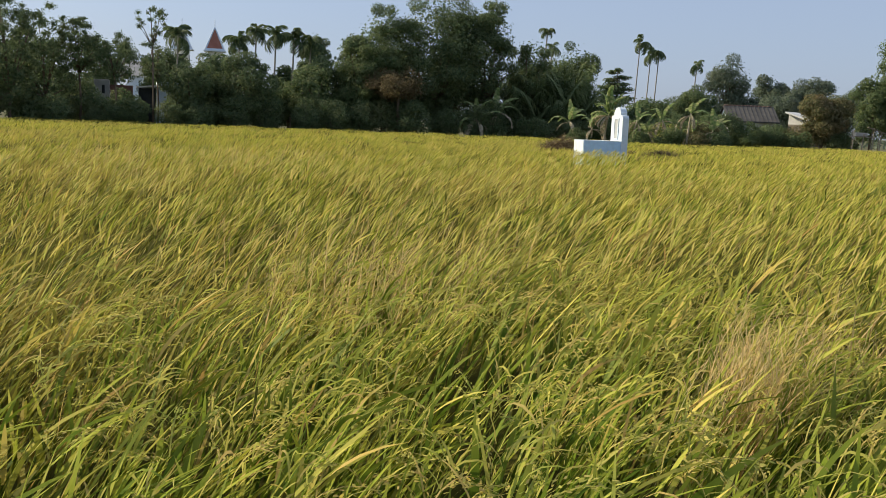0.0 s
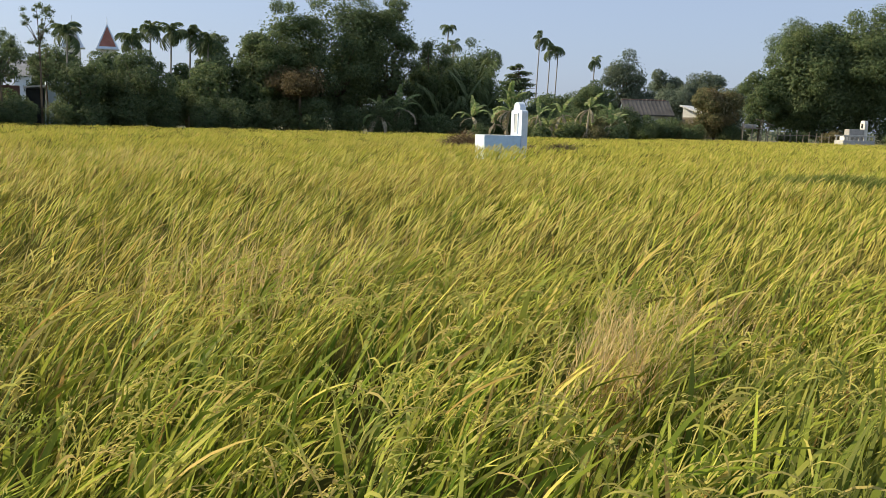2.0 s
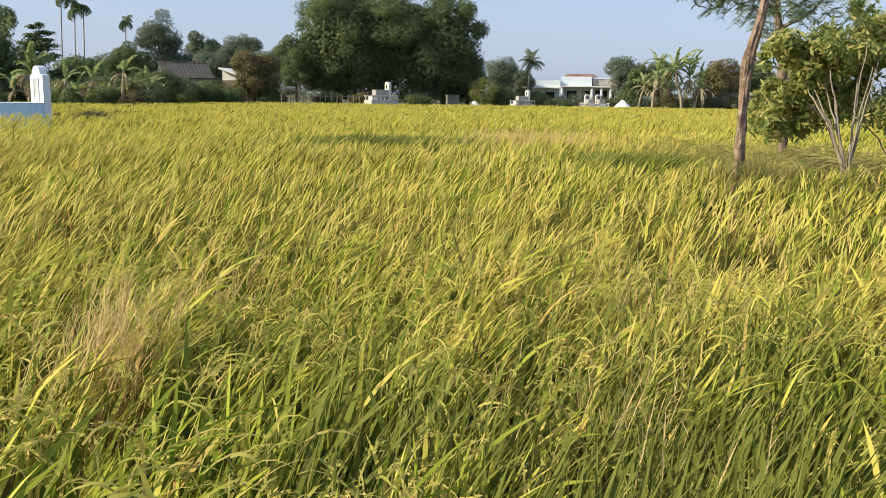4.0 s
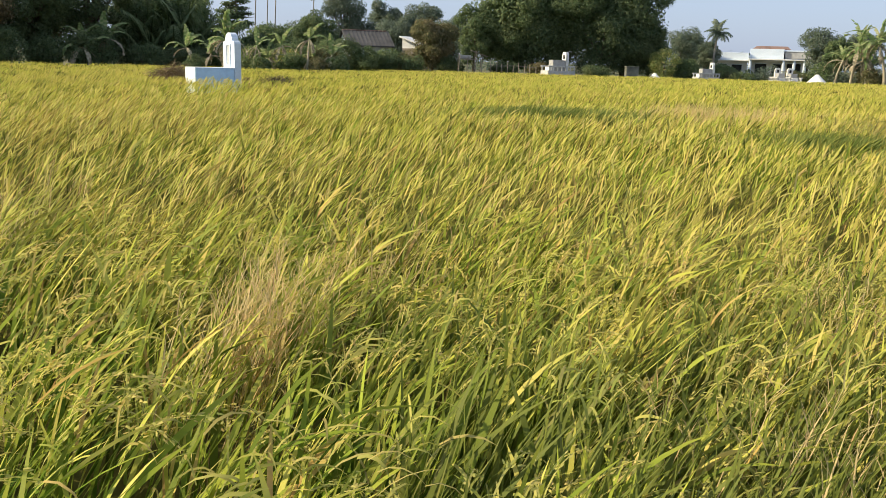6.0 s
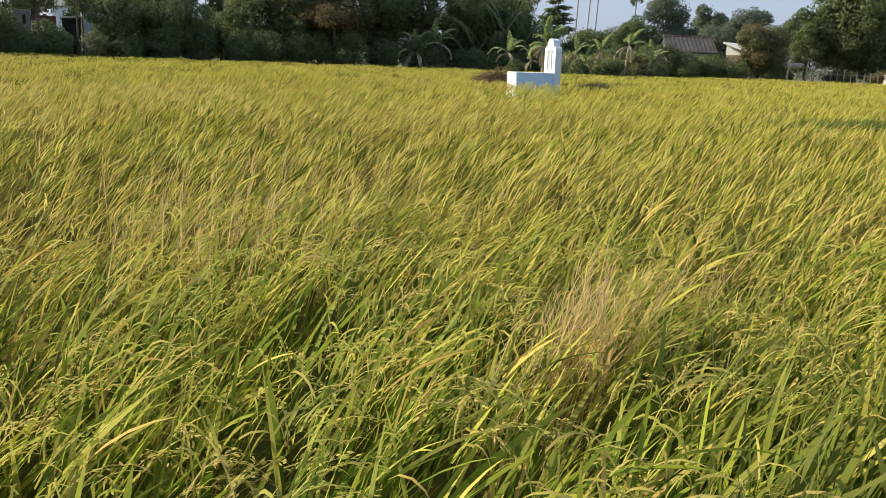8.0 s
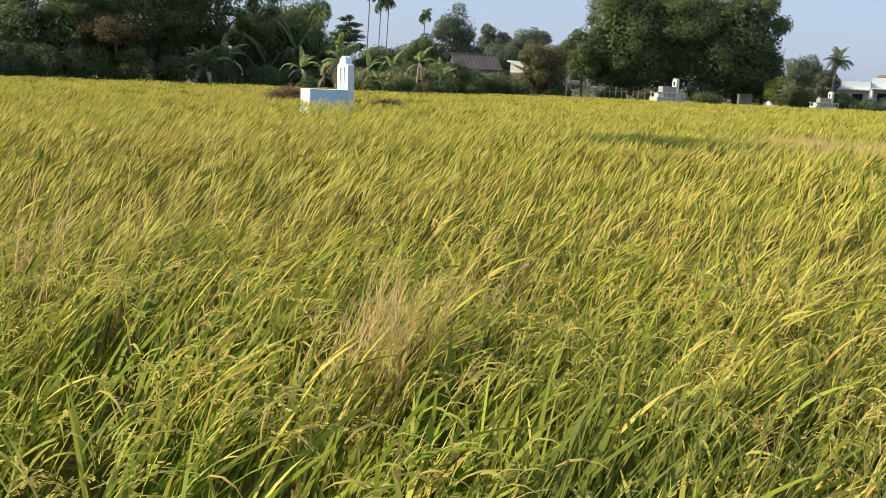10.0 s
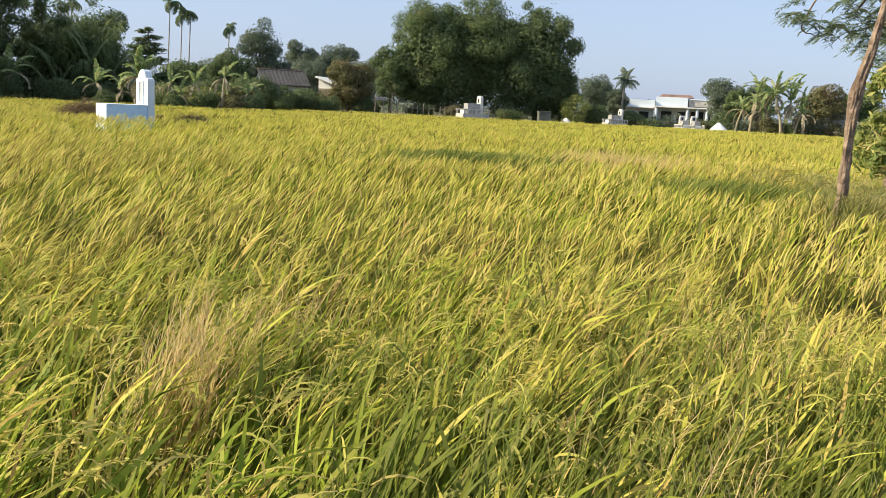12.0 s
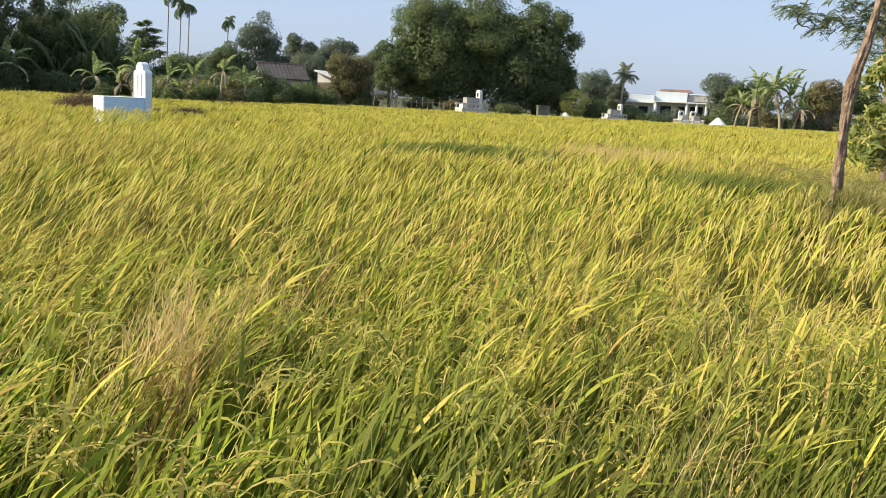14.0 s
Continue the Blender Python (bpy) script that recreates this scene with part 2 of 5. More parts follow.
def tube(points, radii, sides=8, rough=0.0, rng=None):
    """Vertices and faces of a tapered, bent tube."""
    pts, verts, faces = [np.array(p, float) for p in points], [], []
    for k, p in enumerate(pts):
        d = pts[min(k + 1, len(pts) - 1)] - pts[max(k - 1, 0)]
        d /= np.linalg.norm(d) + 1e-9
        a = np.cross(d, (0.31, 0.95, 0.05))
        a /= np.linalg.norm(a)
        b = np.cross(d, a)
        for s in range(sides):
            w = 2 * math.pi * s / sides
            r = radii[k] * (1 + (rng.uniform(-rough, rough) if rng else 0))
            verts.append(tuple(p + r * (a * math.cos(w) + b * math.sin(w))))
    for k in range(len(pts) - 1):
        for s in range(sides):
            q = (s + 1) % sides
            faces.append((k * sides + s, k * sides + q, (k + 1) * sides + q, (k + 1) * sides + s))
    faces.append(tuple(range(sides))[::-1])
    faces.append(tuple(range((len(pts) - 1) * sides, len(pts) * sides)))
    return verts, faces


def join(pieces):
    verts, faces = [], []
    for v, f in pieces:
        n = len(verts)
        verts += v
        faces += [tuple(i + n for i in q) for q in f]
    return verts, faces


def ribbons(base, az, lean, bend, length, width, twist, segs, droop=1.0):
    """Many narrow blades at once, each bending over as it rises. Arrays of n; returns vertices, faces and the share along each blade."""
    n = len(base)
    s = np.linspace(0, 1, segs + 1)
    th = lean[:, None] + bend[:, None] * s[None, :] ** droop
    step = length[:, None] / segs
    mid = 0.5 * (th[:, 1:] + th[:, :-1])
    out = np.concatenate([np.zeros((n, 1)), np.cumsum(np.sin(mid) * step, 1)], 1)
    up = np.concatenate([np.zeros((n, 1)), np.cumsum(np.cos(mid) * step, 1)], 1)
    ca, sa_ = np.cos(az)[:, None], np.sin(az)[:, None]
    centre = np.stack([base[:, :1] + out * ca, base[:, 1:2] + out * sa_, base[:, 2:3] + up], -1)
    side = np.stack([-np.sin(az) * np.cos(twist), np.cos(az) * np.cos(twist), np.sin(twist)], -1)[:, None, :]
    prof = np.sin(np.pi * (0.22 + 0.78 * s[:-1])) ** 0.7
    half = 0.5 * width[:, None, None] * prof[None, :, None]
    left, right = centre[:, :-1] - side * half, centre[:, :-1] + side * half
    per = 2 * segs + 1
    verts = np.empty((n, per, 3))
    verts[:, 0 : 2 * segs : 2], verts[:, 1 : 2 * segs : 2], verts[:, -1] = left, right, centre[:, -1]
    along = np.empty((n, per))
    along[:, 0 : 2 * segs : 2], along[:, 1 : 2 * segs : 2], along[:, -1] = s[:-1], s[:-1], 1.0
    quad = np.array([(2 * k, 2 * k + 1, 2 * k + 3, 2 * k + 2) for k in range(segs - 1)]).reshape(-1, 4)
    tri = np.array([2 * segs - 2, 2 * segs - 1, 2 * segs])
    off = np.arange(n)[:, None] * per
    quads = (quad[None] + off[:, :, None]).reshape(-1, 4)
    tris = tri[None] + off
    return verts.reshape(-1, 3), quads, tris, along.reshape(-1)


def big_mesh(name, chunks, material):
    """One mesh out of arrays of vertices, quads, triangles and the share along."""
    verts = np.concatenate([c[0] for c in chunks])
    offs = np.cumsum([0] + [len(c[0]) for c in chunks[:-1]])
    quads = np.concatenate([c[1] + o for c, o in zip(chunks, offs)])
    tris = np.concatenate([c[2] + o for c, o in zip(chunks, offs)])
    along = np.concatenate([c[3] for c in chunks])
    me = bpy.data.meshes.new(name)
    me.vertices.add(len(verts))
    me.vertices.foreach_set("co", verts.astype(np.float32).ravel())
    loops = np.concatenate([quads.ravel(), tris.ravel()]).astype(np.int32)
    me.loops.add(len(loops))
    me.loops.foreach_set("vertex_index", loops)
    me.polygons.add(len(quads) + len(tris))
    starts = np.concatenate([np.arange(len(quads)) * 4, len(quads) * 4 + np.arange(len(tris)) * 3]).astype(np.int32)
    me.polygons.foreach_set("loop_start", starts)
    me.update(calc_edges=True)
    a = me.attributes.new("along", "FLOAT", "POINT")
    a.data.foreach_set("value", along.astype(np.float32))
    me.materials.append(material)
    return new(name, me)


RNG = np.random.default_rng(7)


def waves(x, y):
    """Uneven height of the crop."""
    return 0.022 * np.sin(0.9 * x + 0.4 * y + 1.0) + 0.022 * np.sin(0.35 * x - 0.8 * y) + 0.025 * np.sin(2.1 * x + 1.7 * y) + 0.02 * np.sin(3.9 * y - 2.2 * x)


# thin or sunken places in the crop: x, y, half-length, half-width, turn, depth
HOLLOWS = [(0.8, 15.7, 1.5, 1.2, 0.05, 0.42), (-9.0, 26.9, 1.1, 0.5, 0.7, 0.10), (4.3, 11.4, 1.1, 1.1, 0.1, 0.5), (-8.0, 32.6, 1.6, 1.0, 0.2, 0.3), (-2.9, 5.0, 1.4, 0.35, 0.35, 0.12), (-0.2, 3.6, 0.4, 0.3, 0.4, 0.2), (6.6, 10.2, 1.2, 2.0, 0.0, 0.06), (0.95, 1.75, 0.6, 0.55, 0.0, 0.12)]


def hollow(x, y):
    d = np.zeros_like(x)
    for cx, cy, a, b, w, depth in HOLLOWS:
        u, v = (x - cx) * math.cos(w) + (y - cy) * math.sin(w), -(x - cx) * math.sin(w) + (y - cy) * math.cos(w)
        d = np.maximum(d, depth * np.exp(-((u / a) ** 2 + (v / b) ** 2) ** 1.5))
    return d


def far_top(r):
    """How the crop's top changes with the distance: the far plots lie a little lower."""
    return np.interp(r, [20, 36, 62, 90], [0.06, 0.05, -0.06, -0.22])


def field_edge(az):
    """How far the crop reaches, by the heading to the left of +y in degrees."""
    return np.interp(az, [-80, -45, -24, 0, 6, 12, 19, 31, 52, 70, 115], [80, 92, 92, 86, 82, 66, 64, 64.5, 65, 66, 60])


SPAN = (radians(52), radians(151))


def planted(x, y, r):
    """Which places lie in the crop, off its edge and off the tomb."""
    az = np.degrees(np.arctan2(y, x)) - 90
    keep = r < field_edge(az) + RNG.normal(0, 0.4, len(x))
    return keep & ~((np.abs((x + 9.40) * 0.77 + (y - 27.55) * 0.64) < 0.95) & (np.abs(-(x + 9.40) * 0.64 + (y - 27.55) * 0.77) < 0.55))


def sown(r0, r1, density, power=0.0, tuft=1, loose=0.07, span=SPAN):
    """Places of leaves between two rings, in tufts; density per square metre at r0, thinning with r ** -power.
    Gives places, distances, and each tuft's own height and heading."""
    n = int(density / tuft * (span[1] - span[0]) * (np.log(r1 / r0) * r0**2 if power == 2 else 0.5 * (r1**2 - r0**2)))
    u = RNG.random(n)
    r = r0 * (r1 / r0) ** u if power == 2 else np.sqrt(r0**2 + u * (r1**2 - r0**2))
    a = RNG.uniform(*span, n)
    lift, turn = np.repeat(np.clip(RNG.normal(0, 0.045, n), -0.1, 0.06), tuft), np.repeat(RNG.normal(0, 0.45, n), tuft)
    wide = np.repeat(loose * (r / r0) ** (0.5 * power), tuft)
    x = np.repeat(r * np.cos(a), tuft) + RNG.normal(0, 1, n * tuft) * wide
    y = np.repeat(r * np.sin(a), tuft) + RNG.normal(0, 1, n * tuft) * wide
    r = np.hypot(x, y)
    keep = planted(x, y, r) & (r > 0.85) & (RNG.random(len(x)) > hollow(x, y) * 1.7)
    return x[keep], y[keep], r[keep], lift[keep], turn[keep]


def blades(x, y, top, length, width, segs, lift=0.0, turn=0.0, wind=0.12, spread=0.5, lean=(0.08, 0.55), bend=(0.05, 0.6), rag=0.07):
    n = len(x)
    az = RNG.normal(wind, spread, n) + turn
    th = RNG.uniform(*lean, n)
    bd = RNG.uniform(*bend, n)
    ln = length * RNG.uniform(0.75, 1.25, n)
    rise = ln * np.cos(th + 0.45 * bd)
    z = top + waves(x, y) - hollow(x, y) + lift - np.abs(RNG.normal(0, rag, n)) + 0.04 - rise
    base = np.stack([x, y, np.maximum(z, 0.02)], -1)
    return ribbons(base, az, th, bd, ln, width * RNG.uniform(0.6, 1.3, n), RNG.normal(0, 0.7, n), segs)


# ---- ground and crop ----
TOP = 0.86
bm = bmesh.new()
bmesh.ops.create_grid(bm, x_segments=60, y_segments=60, size=1500)
ground = part("ground", bm, EARTH, None)
tagged(ground, "dark earth and rough grass reaching the horizon", "ground", kind="structure")

# one sheet below the blade tops, its dark colour standing for shade among stalks
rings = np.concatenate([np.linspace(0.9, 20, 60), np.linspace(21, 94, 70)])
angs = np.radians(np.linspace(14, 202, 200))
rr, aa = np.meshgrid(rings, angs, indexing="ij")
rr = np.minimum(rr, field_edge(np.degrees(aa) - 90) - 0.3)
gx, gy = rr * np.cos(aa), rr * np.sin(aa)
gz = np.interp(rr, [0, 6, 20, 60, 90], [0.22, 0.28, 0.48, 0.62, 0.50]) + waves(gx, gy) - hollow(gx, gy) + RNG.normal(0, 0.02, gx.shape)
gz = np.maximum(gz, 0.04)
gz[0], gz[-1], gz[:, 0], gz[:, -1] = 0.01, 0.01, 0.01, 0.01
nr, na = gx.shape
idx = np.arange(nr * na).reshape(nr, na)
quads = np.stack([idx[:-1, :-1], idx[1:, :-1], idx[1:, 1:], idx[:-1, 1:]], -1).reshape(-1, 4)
low = big_mesh("rice_shade_sheet", [(np.stack([gx, gy, gz], -1).reshape(-1, 3), quads, np.zeros((0, 3), int), np.zeros(nr * na))], UNDER)
tagged(low, "dark sheet under the rice, coloured as the shade between its lower stalks", "rice", kind="stuff")

x, y, r, lift, turn = sown(0.9, 5.0, 450, tuft=18, loose=0.055, span=(radians(48), radians(163)))
ripe = RNG.random(len(r)) < np.clip((r - 1.8) / 4.5, 0, 0.75)
near = [blades(x[q], y[q], TOP, 0.31, 0.0138, 5, lift[q] * 1.7, turn[q] * 0.9, 0.6, 0.6, (0.15, 0.8), (0.0, 0.9), 0.10) for q in (~ripe, ripe)]
x, y, r, lift, turn = sown(1.75, 4.6, 72)
broad = big_mesh("rice_broad_leaves", [blades(x, y, TOP + 0.06, 0.60, 0.0225, 6, lift, turn, 0.6, 0.7, (0.05, 0.6), (0.05, 0.6))], BROAD)
tagged(broad, "broad green upper leaves of the rice", "rice", kind="stuff")
# drooping strands of the ripening ears
x, y, r, lift, turn = sown(1.1, 4.6, 240, tuft=8, loose=0.03)
strands = [blades(x, y, TOP + 0.01, 0.12, 0.0068, 4, lift, 2.2 * turn, 0.6, 0.9, (0.2, 0.9), (0.6, 2.2))]
rice_strands = big_mesh("rice_ear_strands", strands, STRAND)
tagged(rice_strands, "thin pale yellow drooping strands of ripening rice ears", "rice", kind="stuff")
x, y, r, lift, turn = sown(5.0, 20.0, 235, tuft=12, loose=0.045)
pick = RNG.random(len(r))
gold = pick < np.clip((r - 9) / 18, 0, 1)
fresh = ~gold & (pick > 0.72)
mid = [blades(x[q], y[q], TOP, np.interp(r[q], [5, 10], [0.29, 0.20]), np.interp(r[q], [5, 20], [0.0130, 0.0185]), 3, lift[q] * 2.1, turn[q] * 0.7, 0.6, 0.5, (0.18, 0.85), (0.0, 0.6), 0.12) for q in (~gold & ~fresh, gold, fresh)]
x, y, r, lift, turn = sown(20.0, 93.0, 140, 2, tuft=10, loose=0.09)
gold = RNG.random(len(r)) < np.clip((r - 9) / 18, 0, 1)
far = [blades(x[q], y[q], TOP + far_top(r[q]), np.interp(r[q], [20, 60], [0.16, 0.11]), 0.0195 * (r[q] / 20) ** 0.75, 2, lift[q] * np.interp(r[q], [20, 50, 90], [1.3, 0.45, 0.3]), turn[q] * 0.7, 0.6, 0.5, (0.18, 0.85), (0.0, 0.45), np.interp(r[q], [20, 50], [0.08, 0.05])) for q in (~gold, gold)]
sides_ = []
for span in ((radians(16), SPAN[0]), (SPAN[1], radians(200))):
    x, y, r, lift, turn = sown(1.3, 60.0, 420, 2, tuft=10, loose=0.07, span=span)
    sides_.append(blades(x, y, TOP, 0.42, 0.016 * (1 + r / 12), 3, lift, turn))
    x, y, r, lift, turn = sown(1.1, 9.0, 190, tuft=16, loose=0.06, span=span)
    sides_.append(blades(x, y, TOP, 0.46, 0.015, 4, lift, turn))
rice_near = big_mesh("rice_plants", [near[0], mid[2]], RICE)
tagged(rice_near, "fresh yellow-green rice leaves leaning in the wind", "rice", kind="stuff")
rice_mid = big_mesh("rice_plants", [near[1], mid[0], far[0], *sides_], RICE_MID)
tagged(rice_mid, "ripening yellow-green rice leaves leaning in the wind", "rice", kind="stuff")
rice_far = big_mesh("rice_plants", [mid[1], far[1]], RICE_FAR)
tagged(rice_far, "golden ripening rice far across the field", "rice", kind="stuff")
# darker green plants in patches, shade put into their colour: x, y, spread along x and y, number
SHADE_PATCHES = [(0.9, 15.6, 0.75, 0.65, 2300), (-0.5, 15.2, 0.7, 0.5, 900), (4.3, 11.6, 0.55, 0.8, 2200)]
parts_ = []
for cx, cy, a_, b_, n in SHADE_PATCHES:
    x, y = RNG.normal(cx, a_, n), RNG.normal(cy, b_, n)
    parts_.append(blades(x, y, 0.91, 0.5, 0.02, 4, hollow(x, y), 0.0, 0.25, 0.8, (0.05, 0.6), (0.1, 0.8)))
deep = big_mesh("shade_dark_rice", parts_, DEEP)
tagged(deep, "dark green rice in hollows of the crop, with their shade in its colour", "rice", kind="stuff")
# coarse green grass on the bund at the camera's feet
n = 1300
a, r = radians(56) + radians(42) * RNG.random(n) ** 1.5, RNG.uniform(1.15, 3.2, n) 
bund = big_mesh("bund_grass", [blades(r * np.cos(a), r * np.sin(a), 0.93, 0.75, 0.019, 6, 0.9 * hollow(r * np.cos(a), r * np.sin(a)), 0.3, 0.2, 0.7, (0.0, 0.45), (0.05, 0.7))], BUND)
tagged(bund, "coarse green grass blades beside the rice", "grass", kind="stuff")


# ---- trees and plants ----
def leaf_cloud(rng, blobs, count, size, flat=0.0, narrow=0.5, shell=0.72, kite=False):
    """Leaves strewn through a set of ellipsoids (x, y, z, rx, ry, rz), mostly in their outer shells."""
    b = np.array(blobs, float)
    w = (b[:, 3] * b[:, 4] + b[:, 4] * b[:, 5] + b[:, 3] * b[:, 5])
    pick = rng.choice(len(b), count, p=w / w.sum())
    d = rng.normal(0, 1, (count, 3))
    d /= np.linalg.norm(d, axis=1)[:, None]
    rad = shell + (1 - shell) * rng.random(count) + rng.normal(0, 0.06, count)
    p = b[pick, :3] + d * b[pick, 3:] * rad[:, None]
    nrm = d + rng.normal(0, 0.55, (count, 3)) + np.array([0, 0, flat])
    nrm /= np.linalg.norm(nrm, axis=1)[:, None]
    t = np.cross(nrm, rng.normal(0, 1, (count, 3)) + np.array([0, 0, -0.4]))
    t /= np.linalg.norm(t, axis=1)[:, None]
    s = np.cross(nrm, t)
    ln = size * rng.uniform(0.6, 1.35, count)[:, None]
    hw = ln * narrow * 0.5
    if not kite:
        verts = np.stack([p - t * ln * 0.5 - s * hw, p - t * ln * 0.5 + s * hw, p + t * ln * 0.5], 1).reshape(-1, 3)
        return verts, np.zeros((0, 4), int), np.arange(count * 3).reshape(-1, 3), np.zeros(count * 3)
    verts = np.stack([p - t * ln * 0.5, p + s * hw - nrm * hw * 0.3, p + t * ln * 0.5, p - s * hw - nrm * hw * 0.3], 1).reshape(-1, 3)
    quads = np.arange(count * 4).reshape(-1, 4)
    return verts, quads, np.zeros((0, 3), int), np.zeros(count * 4)


def clumps(rng, z0, z1, width, depth, n, lump=0.32, taper=0.55):
    """Uneven ellipsoids that together fill a crown, with one loose core inside."""
    mid, half = z0 + (z1 - z0) * (0.62 - 0.12 * taper), 0.5
    out = [(0, 0, 0.5 * (z0 + z1), 0.40 * width, 0.40 * depth, 0.42 * (z1 - z0))]
    while len(out) < n:
        d = rng.uniform(-1, 1, 3)
        q = np.linalg.norm(d)
        if q > 1 or q < 0.35:
            continue
        r = lump * 0.5 * width * rng.uniform(0.55, 1.2)
        hz = (z1 - mid if d[2] > 0 else mid - z0) - 0.55 * r
        out.append((d[0] * (width * half - 0.7 * r), d[1] * (depth * half - 0.7 * r), mid + d[2] * hz, r, r, r * rng.uniform(0.65, 0.95)))
    return out


def tree(name, x, y, height, width, material, label, seed, low=0.15, leaves=7000, size=0.32, n=26, lump=0.34, trunk=0.16, taper=0.55, lean=0.0, group="", narrow=0.5, category="tree", depth=0.0, shell=0.72, core=1.0):
    rng = np.random.default_rng(seed)
    ob = thing(name, x, y, 0, 0, label, category, group)
    blobs = clumps(rng, low * height, height, width, depth or width * 0.9, n, lump, taper)
    pieces = []
    fork = np.array([lean * 0.4 * height, 0, max(0.25, low + 0.12) * height])
    pts = [(0, 0, -0.05), tuple(fork * 0.5 + rng.normal(0, 0.06, 3)), tuple(fork)]
    pieces.append(tube(pts, [trunk, trunk * 0.8, trunk * 0.65], 8, 0.08, rng))
    for q in blobs[1 :: max(1, len(blobs) // 9)]:
        c = np.array(q[:3])
        m = fork * 0.5 + c * 0.5 + np.array([0, 0, 0.06 * height]) * rng.uniform(-0.3, 1)
        pieces.append(tube([tuple(fork - np.array([0, 0, 0.1])), tuple(m), tuple(c)], [trunk * 0.5, trunk * 0.32, trunk * 0.1], 5))
    v, f = join(pieces)
    mesh_ob("trunk", v, f, BARK, ob, smooth=True)
    crown = big_mesh("crown", [leaf_cloud(rng, blobs[1:], int(leaves * 2.5), size * 0.56, 0.3, narrow + 0.1, shell), leaf_cloud(rng, blobs[:1], int(leaves * 0.5 * core), size * 0.85, 0.3, narrow + 0.1, 0.4)], material)
    crown.parent = ob
    return ob


def bush(name, x, y, height, width, material, label, seed, leaves=2500, size=0.25, n=12, group="", depth=0.0, narrow=0.5):
    rng = np.random.default_rng(seed)
    ob = thing(name, x, y, 0, 0, label, "bush", group)
    blobs = [(bx, by, max(bz, r * 0.6), r, r2, r3) for bx, by, bz, r, r2, r3 in clumps(rng, 0.0, height, width, depth or width * 0.8, n, 0.42, 0.9)]
    v, f = join([tube([(rng.normal(0, 0.1), rng.normal(0, 0.1), -0.05), tuple(0.5 * np.array(q[:3])), q[:3]], [0.06, 0.04, 0.015], 5) for q in blobs[::2]])
    mesh_ob("stems", v, f, BARK, ob)
    foliage = big_mesh("foliage", [leaf_cloud(rng, blobs, int(leaves * 2.2), size * 0.60, 0.2, narrow + 0.1)], material)
    foliage.parent = ob
    return ob


def frond_mesh(name, length, leaflet, pairs, material, arch=1.3, start=0.5, width=0.05, hang=0.5, seed=1):
    """A feather palm leaf along +x: a bent rib with leaflets hanging from both sides."""
    rng = np.random.default_rng(seed)
    s = np.linspace(0, 1, 12)
    th = start - arch * s**1.4
    px = np.concatenate([[0], np.cumsum(np.cos(th[:-1]) * length / 11)])
    pz = np.concatenate([[0], np.cumsum(np.sin(th[:-1]) * length / 11)])
    v, f = tube([(a, 0, b) for a, b in zip(px, pz)], list(np.linspace(0.035, 0.008, 12) * length / 2.0), 4)
    n = len(v)
    verts, faces = list(v), list(f)
    for k in range(pairs):
        u = 0.12 + 0.86 * k / (pairs - 1)
        cx, cz = np.interp(u, s, px), np.interp(u, s, pz)
        ll = leaflet * math.sin(math.pi * (0.18 + 0.75 * u)) ** 0.7
        for side in (-1, 1):
            sw = rng.uniform(0.25, 0.6)
            h = hang * rng.uniform(0.5, 1.3)
            m = Vector((cx + ll * 0.5 * sw, side * ll * 0.45, cz - h * ll * 0.25))
            e = Vector((cx + ll * sw, side * ll * 0.75, cz - h * ll))
            w = width * 0.5
            i = len(verts)
            verts += [(cx - w, 0, cz), (cx + w, 0, cz), (m.x + w, m.y, m.z), (m.x - w, m.y, m.z), tuple(e)]
            faces += [(i, i + 1, i + 2, i + 3), (i + 3, i + 2, i + 4)]
    me = bpy.data.meshes.new(name)
    me.from_pydata(verts, [], faces)
    me.materials.append(material)
    return me


def banana_mesh(name, length, width, material, arch=1.4, start=1.1, seed=1, torn=0.3):
    """A banana leaf along +x: a stalk and a broad torn blade on both sides of a grooved rib."""
    rng = np.random.default_rng(seed)
    n = 14
    s = np.linspace(0, 1, n)
    th = start - arch * s**1.3
    px = np.concatenate([[0], np.cumsum(np.cos(th[:-1]) * length / (n - 1))])
    pz = np.concatenate([[0], np.cumsum(np.sin(th[:-1]) * length / (n - 1))])
    v, f = tube([(a, 0, b) for a, b in zip(px, pz)], list(np.linspace(0.03, 0.008, n)), 4)
    verts, faces = list(v), list(f)
    for side in (-1, 1):
        for k in range(2, n - 1):
            w0 = width * 0.5 * math.sin(math.pi * min(1, max(0.05, (k - 1.5) / (n - 2)))) ** 0.6
            w1 = width * 0.5 * math.sin(math.pi * min(0.98, (k - 0.5) / (n - 2))) ** 0.6
            sag0, sag1 = (rng.uniform(0.15, 0.5) for _ in range(2))
            shift = rng.uniform(0, torn) * length / n
            i = len(verts)
            verts += [(px[k], 0, pz[k]), (px[k + 1], 0, pz[k + 1]), (px[k + 1] + shift, side * w1, pz[k + 1] - sag1 * w1), (px[k] + shift, side * w0, pz[k] - sag0 * w0)]
            faces.append((i, i + 1, i + 2, i + 3))
    me = bpy.data.meshes.new(name)
    me.from_pydata(verts, [], faces)
    me.materials.append(material)
    return me


def attach(name, me, parent, x, y, z, turn, tilt=0.0, scale=1.0, label=""):
    ob = new(name, me)
    ob.parent = parent
    ob.matrix_local = pose(x, y, z, 0, 0, turn) @ pose(0, 0, 0, 0, tilt, 0) @ Matrix.Scale(scale, 4)
    return tagged(ob, label)


